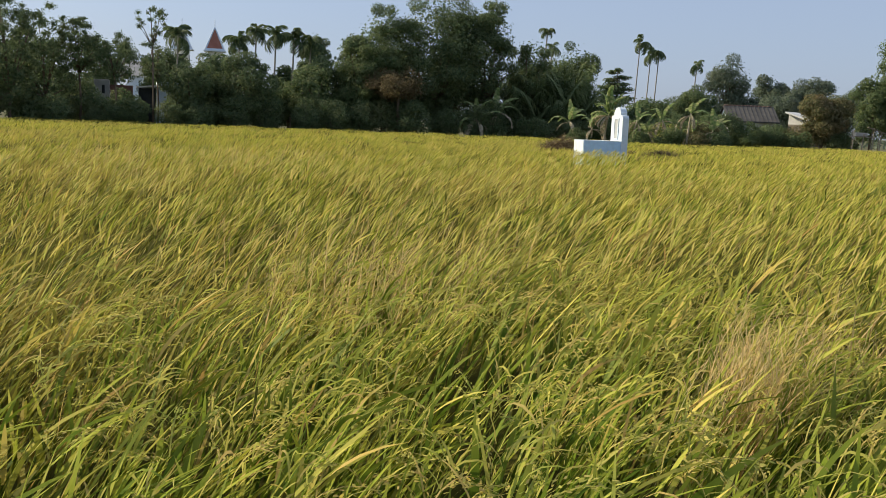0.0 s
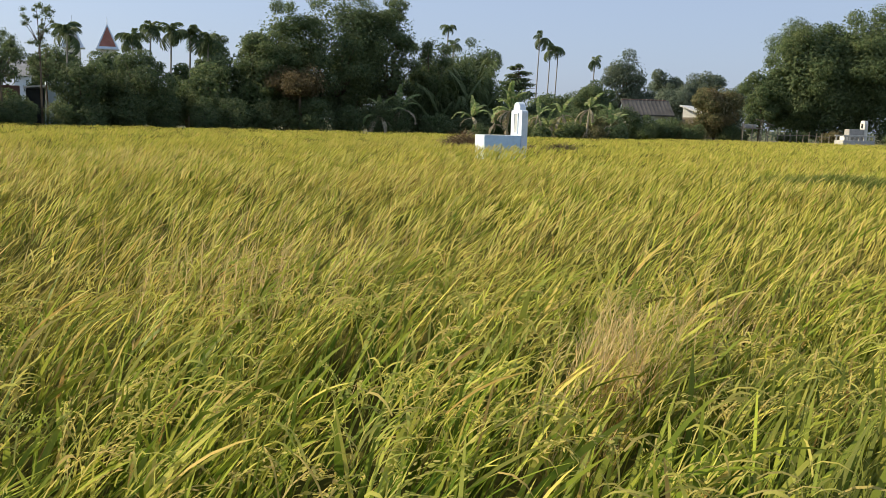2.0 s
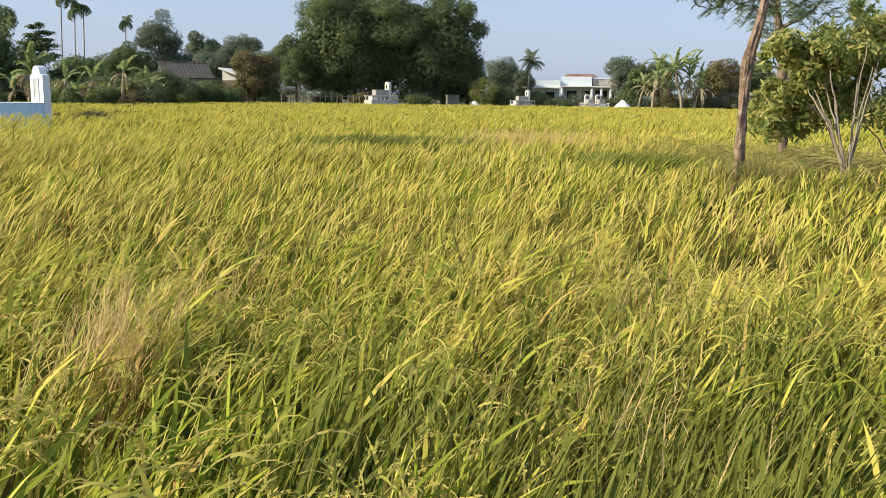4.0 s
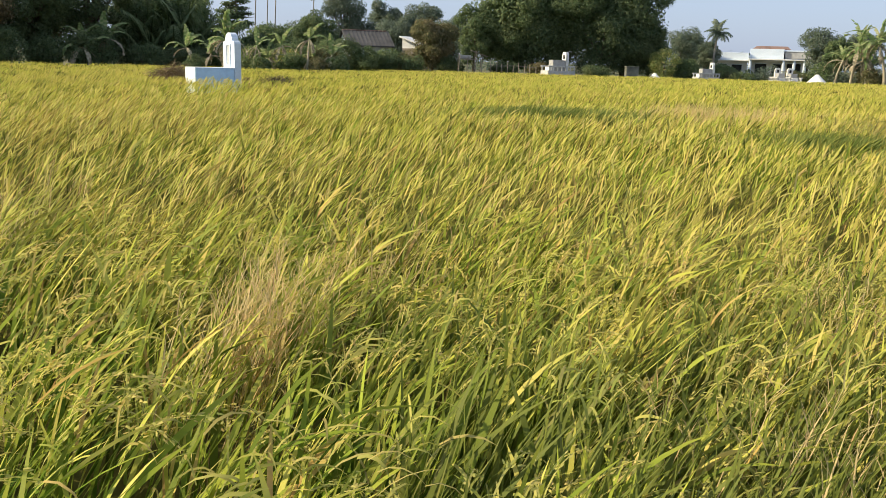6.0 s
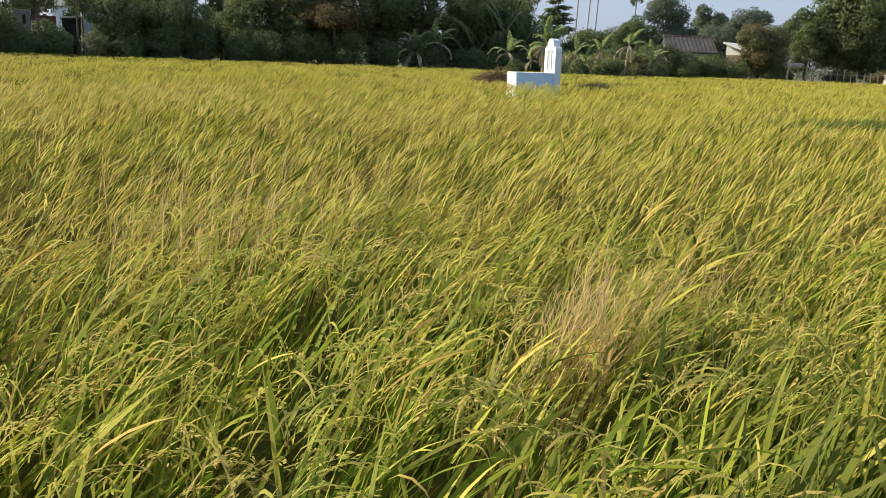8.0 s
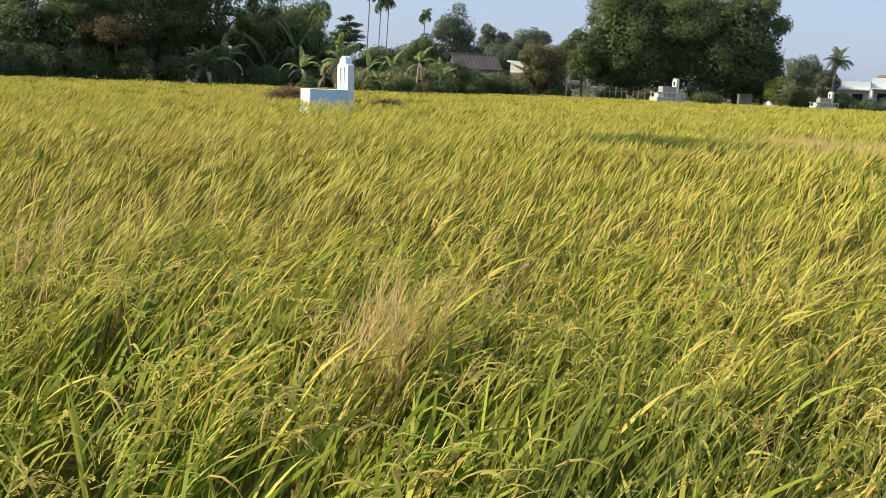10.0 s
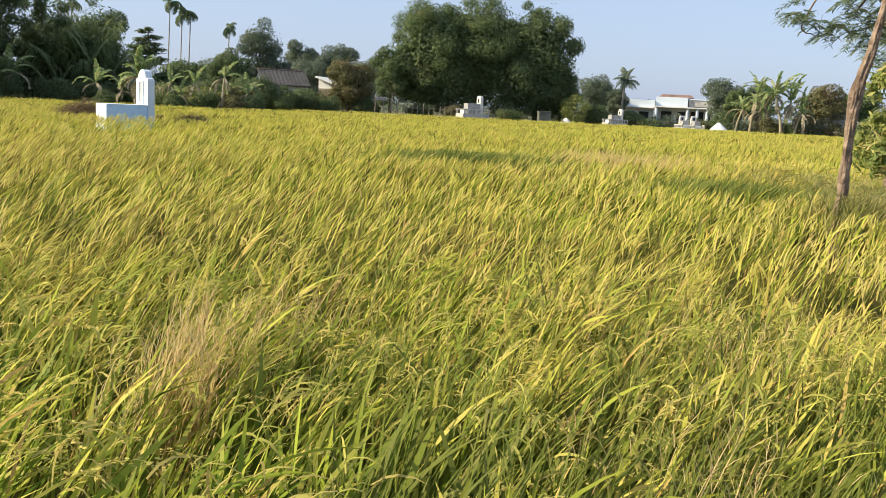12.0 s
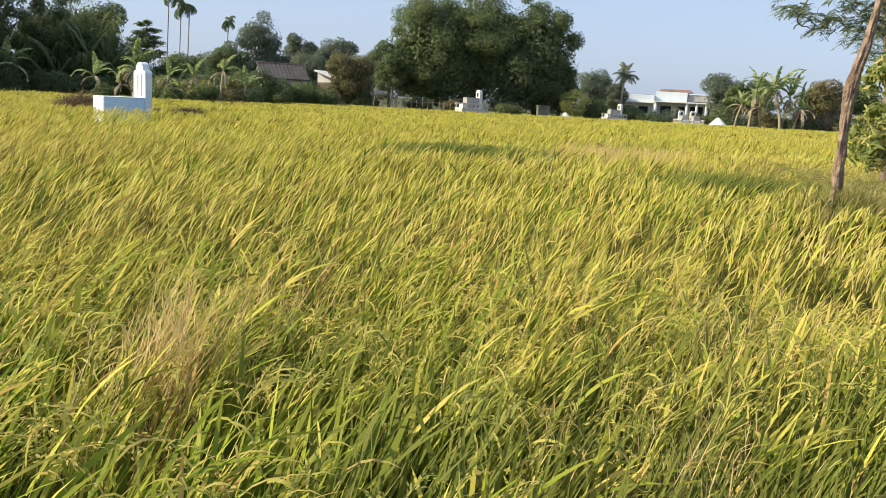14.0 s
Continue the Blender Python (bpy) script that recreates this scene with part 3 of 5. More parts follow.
ARECA_LEAF = frond_mesh("frond", 1.35, 0.40, 18, GREEN_DARK, 2.9, 0.7, 0.08, 1.5, 3)
COCO_LEAF = frond_mesh("frond", 3.0, 0.8, 26, GREEN_HAZED, 1.7, 0.8, 0.09, 0.7, 4)
NIPA_LEAF = frond_mesh("frond", 5.5, 1.1, 30, GREEN_MID, 0.9, 1.45, 0.12, 0.6, 5)
BANANA_LEAVES = [banana_mesh("leaf", 1.8, 0.5, BANANA, 1.5, 1.2, 11, 1.0), banana_mesh("leaf", 1.7, 0.46, BANANA, 2.4, 1.1, 12, 1.2), banana_mesh("leaf", 1.9, 0.5, BANANA, 0.9, 1.35, 13, 0.9)]
BANANA_TORN = [banana_mesh("leaf", 2.0, 0.26, BANANA, 1.7, 1.2, 14, 2.2), banana_mesh("leaf", 1.9, 0.24, BANANA, 2.5, 1.0, 15, 2.2), banana_mesh("leaf", 2.1, 0.28, BANANA, 1.0, 1.3, 16, 2.0)]
BANANA_DEAD = [banana_mesh("dry_leaf", 1.4, 0.30, BANANA_DRY, 1.7, 0.3, 21, 1.4), banana_mesh("dry_leaf", 1.7, 0.25, BANANA_DRY, 2.1, 0.6, 22, 1.4)]


def palm(name, x, y, height, scale, me, count, label, seed, bend=0.3, group="palms", radius=0.075):
    rng = np.random.default_rng(seed)
    ob = thing(name, x, y, 0, 0, label, "palm", group)
    k = np.linspace(0, 1, 9)
    pts = [(bend * u * u, 0.1 * math.sin(3 * u), height * u - 0.05) for u in k]
    v, f = tube(pts, list(radius * (1.15 - 0.35 * k)), 8, 0.05, rng)
    mesh_ob("trunk", v, f, PALM_BARK, ob, smooth=True)
    tx, ty, tz = pts[-1]
    for i in range(count):
        attach("frond", me, ob, tx, ty, tz - 0.05, 360 * i * 0.382 + rng.uniform(-35, 35), rng.uniform(-70, 60), scale * rng.uniform(0.65, 1.15))
    return ob


def banana(name, x, y, height, scale, count, dead, label, seed, lean=0.1, leaves=None):
    rng = np.random.default_rng(seed)
    ob = thing(name, x, y, 0, 0, label, "banana plant", "banana plants")
    k = np.linspace(0, 1, 6)
    a = rng.uniform(0, 6.28)
    pts = [(lean * height * u * u * math.cos(a), lean * height * u * u * math.sin(a), height * u - 0.05) for u in k]
    v, f = tube(pts, list(0.09 * scale * (1.1 - 0.5 * k)), 8, 0.05, rng)
    mesh_ob("stem", v, f, BANANA_DRY, ob, smooth=True)
    tx, ty, tz = pts[-1]
    for i in range(count):
        attach("leaf", (leaves or BANANA_LEAVES)[i % 3], ob, tx, ty, tz - 0.1, 360 * i * 0.382 + rng.uniform(-25, 25), rng.uniform(-40, 45), scale * rng.uniform(0.7, 1.1))
    for i in range(dead):
        attach("dry_leaf", BANANA_DEAD[i % 2], ob, tx, ty, tz - 0.15, rng.uniform(0, 360), rng.uniform(10, 50), scale * rng.uniform(0.7, 1.1), "withered brown hanging leaf")
    return ob


# woods on the far left
for x, y, h, w, s, nm in ((-57.5, 34.5, 9.6, 6.2, 101, 6500), (-53.9, 39.0, 9.7, 5.2, 102, 5500), (-54.6, 42.2, 8.9, 4.6, 103, 4600), (-56.0, 38.0, 7.0, 4.6, 107, 4600)):
    tree("tree", x, y, h, w, GREEN_DARK, "tall dark tree with airy feathery crown behind the field", s, 0.03, nm, 0.22, 80, 0.17, 0.14, 0.0, group="trees along the field", shell=0.0, core=0.9)
tree("tree", -50.4, 44.6, 7.2, 3.2, GREEN_DARK, "slender tree with a thin trunk and airy crown", 104, 0.42, 1900, 0.2, 40, 0.2, 0.08, group="trees along the field", shell=0.0, core=0.1)
tree("tree", -48.0, 45.8, 9.7, 2.8, GREEN_DARK, "slender tree with a thin trunk and small high crown", 105, 0.5, 1300, 0.2, 34, 0.22, 0.08, group="trees along the field", shell=0.0, core=0.0)
tree("tree", -49.4, 47.6, 6.4, 3.0, GREEN_DARK, "slender tree with a thin trunk and airy crown", 130, 0.5, 1500, 0.2, 30, 0.22, 0.07, group="trees along the field", shell=0.0, core=0.1)
for x, y, h, w, s in ((-61.5, 53.5, 8.0, 6.5, 131), (-57.0, 56.0, 7.2, 6.0, 132), (-66.0, 50.0, 8.0, 7.0, 133), (-53.0, 58.5, 6.2, 5.0, 134)):
    tree("tree", x, y, h, w, GREEN_DARK, "dark tree behind the village sheds", s, 0.25, 3200, 0.34, 34, 0.28, group="trees along the field", shell=0.3)
tree("tree", -52.3, 43.2, 8.0, 4.0, GREEN_DARK, "dark tree with a high feathery crown", 135, 0.38, 3600, 0.22, 60, 0.2, 0.1, 0.2, group="trees along the field", shell=0.0, core=0.7)
tree("tree", -47.0, 48.4, 5.6, 4.6, GREEN_DARK, "low broad dark tree in front of the church towers", 106, 0.15, 4500, 0.26, 24, 0.32, group="trees along the field")
tree("tree", -44.0, 51.0, 6.0, 5.4, GREEN_DARK, "broad dark tree with dense foliage at the field edge", 107, 0.1, 6000, 0.26, 28, 0.3, group="trees along the field")
tree("tree", -49.4, 66.6, 9.3, 3.6, GREEN_DARK, "round dark crown standing above the hedge", 108, 0.35, 4200, 0.30, 20, 0.4, group="trees along the field")
tree("tree", -41.2, 55.2, 6.2, 4.6, GREEN_MID, "green tree among the dense wood", 109, 0.05, 5000, 0.26, 26, 0.32, group="trees along the field")
tree("tree", -38.3, 57.4, 8.0, 4.8, GREEN_MID, "leafy green tree at the edge of the wood", 110, 0.08, 6000, 0.26, 28, 0.3, group="trees along the field", shell=0.5)
tree("tree", -37.5, 59.6, 10.8, 6.8, GREEN_MID, "large old tree with a ragged green crown", 111, 0.1, 9500, 0.27, 40, 0.27, 0.25, group="trees along the field", shell=0.5)
tree("tree", -34.3, 62.4, 12.8, 8.6, GREEN_DARK, "largest dark tree of the wood with a ragged top", 112, 0.08, 13000, 0.28, 52, 0.25, 0.3, group="trees along the field", shell=0.5)
tree("tree", -31.6, 65.4, 11.8, 5.8, GREEN_DARK, "tall dark tree beside the largest one", 113, 0.1, 8500, 0.28, 36, 0.28, 0.22, group="trees along the field", shell=0.5)
tree("tree", -29.2, 68.4, 9.2, 4.8, GREEN_DARK, "dark tree with brownish dry foliage", 114, 0.05, 5500, 0.27, 26, 0.32, group="trees along the field", shell=0.5)
tree("tree", -34.9, 57.3, 5.4, 5.4, WITHERED, "small tree with brown withered leaves", 115, 0.5, 3000, 0.24, 18, 0.34, group="trees along the field", shell=0.5)
for x, y, h, sc, s in ((-53.9, 53.9, 7.6, 1.35, 121), (-47.9, 56.3, 8.0, 1.0, 122), (-45.6, 55.9, 7.8, 1.2, 123), (-45.0, 57.4, 7.7, 1.25, 124), (-44.4, 58.8, 7.3, 1.2, 125), (-49.9, 56.6, 7.4, 1.3, 126)):
    palm("areca_palm", x, y, h, sc, ARECA_LEAF, 12, "slender areca palm with a drooping dark crown", s)
for x, y, h, sc, s in ((-31.7, 77.6, 10.2, 0.9, 131), (-30.5, 76.0, 8.6, 0.9, 132), (-30.4, 103.4, 11.6, 1.25, 133), (-30.2, 107.6, 10.6, 1.15, 134), (-29.3, 107.9, 10.8, 1.2, 135), (-23.2, 101.2, 8.9, 1.2, 136)):
    palm("areca_palm", x, y, h, sc, ARECA_LEAF, 8, "tall thin areca palm standing against the sky", s)
rng = np.random.default_rng(140)
for x, y, h in ((-27.9, 67.2, 1.0), (-26.6, 68.6, 1.15), (-25.6, 70.0, 1.25), (-24.6, 70.2, 1.0), (-26.8, 71.0, 1.35), (-23.6, 69.4, 0.7), (-28.6, 69.0, 1.2)):
    ob = thing("nipa_palm", x, y, 0, rng.uniform(0, 360), "stemless nipa palm with tall dark feathery fronds", "palm", "nipa palms")
    for i in range(13):
        attach("frond", NIPA_LEAF, ob, 0, 0, 0, 27.7 * i + rng.uniform(-8, 8), rng.uniform(-12, 26), h * rng.uniform(0.8, 1.1))
tree("tree", -27.4, 74.4, 9.2, 5.6, GREEN_DARK, "dark dense tree behind the nipa palms", 141, 0.05, 6500, 0.28, 30, 0.3, group="trees along the field")
for k, (x, y, h, w) in enumerate(((-58.5, 47.5, 4.6, 6.0), (-45.7, 58.0, 5.6, 3.6), (-62.5, 62.0, 5.6, 6.0), (-61.5, 37.0, 7.0, 6.0), (-39.6, 58.6, 9.0, 4.6), (-47.6, 51.6, 6.4, 4.4), (-27.4, 70.4, 6.6, 4.6), (-58.0, 42.0, 6.4, 6.0), (-45.2, 54.8, 4.6, 5.0), (-42.0, 58.0, 7.2, 6.0), (-38.6, 62.0, 7.4, 6.4), (-35.0, 66.0, 8.6, 6.6), (-30.4, 71.2, 7.4, 6.0), (-28.6, 76.4, 8.2, 6.0), (-22.8, 78.0, 3.6, 4.0))):
    tree("tree", x, y, h, w, GREEN_DARK, "dark dense tree deep in the wood", 501 + k, 0.02, 3600, 0.36, 26, 0.36, group="trees along the field")
# hedge at the foot of the wood
rng = np.random.default_rng(150)
for k in range(22):
    u = k / 21
    x, y = -57.5 + 35.5 * u, 36.0 + 30.8 * u + 1.6 * math.sin(math.pi * u)
    bush("hedge_bush", x + rng.normal(0, 0.3), y + rng.normal(0, 0.3) + 0.5, rng.uniform(1.9, 2.7) + (0.9 if 0.35 < u < 0.85 else 0) + (0.25 if u < 0.35 else 0), 3.2, GREEN_DARK, "dark dense bush in the hedge along the crop", 151 + k, 2300, 0.24, 12, "hedge")
for k in range(15):
    u = k / 14
    bush("hedge_bush", -58.0 + 34.0 * u + rng.normal(0, 0.3), 38.6 + 31.0 * u + 1.6 * math.sin(math.pi * u) + rng.normal(0, 0.3), rng.uniform(3.0, 3.8), 3.6, GREEN_DARK, "tall dark bush deep in the hedge", 601 + k, 1700, 0.30, 12, "hedge")
for k in range(17):
    a_ = radians(9.5 + 1.35 * k)
    r_ = 97.5 + rng.normal(0, 0.6)
    bush("hedge_bush", r_ * math.sin(a_), r_ * math.cos(a_), rng.uniform(1.5, 2.2), 3.4, (GREEN_MID, GREEN_HAZED, GREEN_WARM)[k % 3], "low rough bush in the far hedge", 621 + k, 900, 0.28, 10, "far hedge")
banana("banana_plant", -30.2, 61.2, 2.0, 1.25, 8, 11, "banana plant with many brown hanging dead leaves", 181)
banana("banana_plant", -29.3, 62.2, 2.6, 1.15, 7, 4, "banana plant at the foot of the dark wood", 182)
# banana grove behind the tomb
for x, y, h, sc, c, d, s in ((-19.0, 57.6, 2.6, 1.0, 13, 12, 183), (-20.9, 59.4, 1.7, 0.75, 6, 5, 184), (-17.6, 59.4, 2.3, 0.85, 4, 4, 185), (-15.2, 60.5, 2.4, 0.85, 4, 6, 186), (-13.9, 59.4, 2.9, 0.95, 4, 6, 187), (-13.0, 60.8, 1.8, 0.8, 5, 3, 188), (-16.3, 60.2, 1.6, 0.8, 6, 5, 189), (-22.0, 60.6, 2.1, 0.95, 7, 2, 190), (-14.4, 61.4, 1.6, 0.75, 5, 4, 191)):
    banana("banana_plant", x, y, h, sc, c, d, "banana plant with torn leaves and dry skirts", s, 0.12 if c > 8 else 0.28)
for x, y, h, w, m, s in ((-16.9, 59.0, 1.7, 2.0, GREEN_MID, 571), (-15.0, 59.4, 1.9, 2.2, GREEN_MID, 572), (-13.2, 59.6, 1.8, 2.0, GREEN_WARM, 573), (-18.0, 61.0, 2.6, 2.6, GREEN_MID, 574), (-15.6, 63.4, 3.2, 3.4, GREEN_MID, 575), (-12.2, 60.4, 1.9, 2.4, GREEN_DARK, 576), (-21.4, 59.6, 1.6, 2.0, GREEN_DARK, 577)):
    bush("bush", x, y, h, w, m, "leafy green bush among the banana plants", s, 2000, 0.2, 12, "bushes behind the tomb")
for x, y, h, w, m, s in ((-21.6, 66.0, 3.2, 4.0, GREEN_MID, 201), (-18.4, 63.5, 2.4, 3.6, GREEN_LIGHT, 202), (-15.8, 62.6, 2.3, 3.0, GREEN_LIGHT, 203), (-13.2, 62.0, 2.6, 3.2, GREEN_WARM, 204), (-14.6, 69.0, 3.0, 4.0, GREEN_MID, 205)):
    bush("bush", x, y, h, w, m, "leafy green bush among the banana plants", s, 2600, 0.22, 14, "bushes behind the tomb")
# middle distance
rng = np.random.default_rng(210)
ob = thing("almond_tree", -30.0, 95.2, 0, 0, "dark tree with flat layered branches", "tree", "trees in the middle distance")
lay = [(rng.normal(0, 0.55), rng.normal(0, 0.5), 4.4 + 0.36 * k + rng.normal(0, 0.12), (2.5 - 0.17 * k) * rng.uniform(0.55, 1.1), 2.0 - 0.12 * k, 0.24) for k in range(11)]
v, f = join([tube([(0, 0, -0.05), (0.1, 0, 4.0), (0, 0, 8.0)], [0.18, 0.12, 0.04], 8)] + [tube([(0, 0, q[2] - 0.2), (q[3] * math.cos(a), q[4] * math.sin(a), q[2])], [0.05, 0.02], 5) for q in lay for a in (0.3, 2.3, 4.4)])
mesh_ob("trunk", v, f, BARK, ob)
big_mesh("crown", [leaf_cloud(rng, lay, 5200, 0.36, 1.5, 0.55, 0.1)], GREEN_DARK).parent = ob
for x, y, h, w, m, lb, s in (
    (-21.0, 109.8, 11.4, 6.6, GREEN_HAZED, "round green tree rising above the low houses", 211), (-20.6, 92.0, 6.2, 5.0, GREEN_DARK, "dark green tree beside the tiled hut", 212),
    (-17.4, 116.5, 9.3, 5.2, GREEN_HAZED, "hazy green tree behind the hut", 213), (-12.3, 117.1, 9.1, 6.6, GREEN_HAZED, "hazy broad tree behind the hut", 214),
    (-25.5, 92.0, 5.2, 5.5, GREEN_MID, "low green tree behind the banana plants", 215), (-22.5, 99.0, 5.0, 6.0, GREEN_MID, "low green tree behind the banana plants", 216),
    (-8.3, 88.6, 6.0, 5.2, GREEN_WARM, "brownish half-dry tree beside the big trees", 217), (-15.0, 108.0, 6.4, 7.0, GREEN_HAZED, "hazy green tree behind the hut", 218), (-19.0, 112.0, 7.2, 6.0, GREEN_HAZED, "hazy green tree behind the hut", 581), (-14.8, 115.0, 7.6, 6.0, GREEN_HAZED, "hazy green tree behind the hut", 582), (-26.0, 110.0, 6.4, 7.0, GREEN_HAZED, "hazy green tree behind the palms", 583), (-8.0, 108.0, 6.8, 7.0, GREEN_HAZED, "hazy green tree behind the hut", 219)):
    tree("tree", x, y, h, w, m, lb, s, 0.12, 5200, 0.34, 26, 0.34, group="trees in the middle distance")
# the two great round trees
tree("great_tree", -0.3, 94.5, 12.4, 11.2, GREEN_MID, "huge round dense green tree beside its twin", 221, 0.04, 20000, 0.36, 58, 0.25, 0.4, 0.8, group="great round trees", shell=0.5, core=1.6)
tree("great_tree", 11.0, 96.0, 13.2, 10.2, GREEN_DARK, "huge round dense dark green tree beside its twin", 222, 0.04, 18000, 0.36, 52, 0.26, 0.4, 0.8, group="great round trees", shell=0.5, core=1.6)
tree("great_tree", 4.6, 96.0, 14.0, 11.5, GREEN_MID, "huge dense green tree between two others", 223, 0.05, 19000, 0.36, 60, 0.27, 0.4, 0.8, group="great round trees", shell=0.5, core=1.6)
for x, y, h, w, s in ((1.5, 94.0, 8.5, 9.0, 226), (8.5, 94.6, 8.5, 9.0, 227), (13.4, 95.0, 6.5, 5.0, 228)):
    tree("great_tree", x, y, h, w, GREEN_DARK, "dense dark lower tree under the great ones", s, 0.0, 5200, 0.34, 40, 0.3, 0.2, 1.0, group="great round trees", shell=0.4, core=1.5)
tree("tree", -4.4, 92.2, 8.2, 4.6, GREEN_MID, "smaller green tree leaning on the great ones", 224, 0.04, 5000, 0.30, 26, 0.32, group="great round trees")
for x, y, h, w, m, s in ((-15.9, 84.0, 4.0, 2.8, GREEN_DARK, 561), (-14.0, 84.2, 2.9, 3.0, GREEN_MID, 562), (-12.4, 85.4, 2.8, 3.0, GREEN_DARK, 564), (-10.4, 87.2, 2.8, 3.4, GREEN_WARM, 563), (-12.0, 87.4, 2.8, 4.2, GREEN_MID, 231), (-15.5, 86.0, 2.3, 4.5, GREEN_DARK, 232), (-13.6, 87.4, 2.5, 4.0, GREEN_MID, 260), (-10.0, 86.6, 1.9, 3.5, GREEN_MID, 233), (-19.0, 84.0, 2.6, 4.5, GREEN_DARK, 234), (-6.6, 88.4, 2.0, 3.5, GREEN_DARK, 235),
                         (-1.2, 90.0, 1.7, 3.5, GREEN_DARK, 236), (2.2, 91.0, 1.8, 3.2, GREEN_WARM, 237), (8.0, 91.0, 1.7, 3.5, GREEN_DARK, 238), (14.6, 92.4, 3.7, 3.6, GREEN_LIGHT, 239), (17.2, 93.4, 2.7, 3.0, GREEN_MID, 240),
                         (20.6, 95.0, 2.4, 3.2, GREEN_MID, 241), (22.2, 97.0, 1.9, 2.8, GREEN_MID, 242), (29.5, 99.0, 1.6, 3.0, GREEN_MID, 243), (30.5, 92.6, 2.6, 3.4, GREEN_MID, 244), (37.6, 90.0, 2.8, 3.4, GREEN_WARM, 245), (34.0, 89.6, 2.2, 3.0, GREEN_WARM, 246), (44.0, 89.0, 2.6, 4.0, GREEN_MID, 247), (48.0, 88.0, 3.0, 4.0, GREEN_MID, 248), (52.0, 87.0, 3.2, 4.0, GREEN_MID, 249)):
    bush("bush", x, y, h, w, m, "low bush at the far edge of the rice field", s, 1900, 0.26, 11, "bushes at the far edge")
for x, y, h, w, m, s in ((20.9, 117.9, 7.0, 5.0, GREEN_HAZED, 251), (24.6, 122.0, 5.4, 4.0, GREEN_HAZED, 259), (23.6, 123.9, 6.2, 4.0, GREEN_HAZED, 252), (34.6, 107.2, 6.9, 5.2, GREEN_HAZED, 253), (33.8, 99.4, 5.4, 4.0, GREEN_MID, 254), (36.4, 100.0, 6.2, 4.6, GREEN_HAZED, 255), (40.6, 93.2, 5.9, 5.4, GREEN_WARM, 256), (46.0, 96.0, 6.4, 6.0, GREEN_MID, 257), (53.0, 95.0, 7.0, 6.5, GREEN_MID, 258)):
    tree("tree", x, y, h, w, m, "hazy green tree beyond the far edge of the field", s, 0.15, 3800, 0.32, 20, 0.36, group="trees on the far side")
palm("coconut_palm", 25.0, 119.2, 6.0, 0.72, COCO_LEAF, 26, "coconut palm beside the white house", 261, 0.3, radius=0.14)
for x, y, h, sc, c, d, s in ((32.1, 90.2, 3.9, 1.5, 9, 4, 271), (34.5, 88.2, 4.3, 1.6, 12, 6, 272), (33.2, 89.4, 2.6, 1.3, 7, 7, 273), (36.0, 88.6, 2.6, 1.3, 7, 7, 274), (30.9, 91.0, 2.8, 1.3, 7, 4, 275), (35.2, 89.6, 3.6, 1.4, 9, 5, 276), (33.8, 91.0, 3.2, 1.4, 8, 4, 277)):
    banana("banana_plant", x, y, h, sc, c, d, "tall ragged banana plant with dry hanging leaves", s, 0.2, BANANA_TORN)
# a continuous belt of far woods closing the horizon
rng = np.random.default_rng(280)
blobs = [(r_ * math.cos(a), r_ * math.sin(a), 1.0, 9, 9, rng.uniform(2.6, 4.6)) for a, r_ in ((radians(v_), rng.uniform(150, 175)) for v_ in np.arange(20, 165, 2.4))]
belt = big_mesh("far_woods", [leaf_cloud(rng, blobs, 30000, 0.7, 0.2)], GREEN_HAZED)
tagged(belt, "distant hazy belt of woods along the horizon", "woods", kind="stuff")


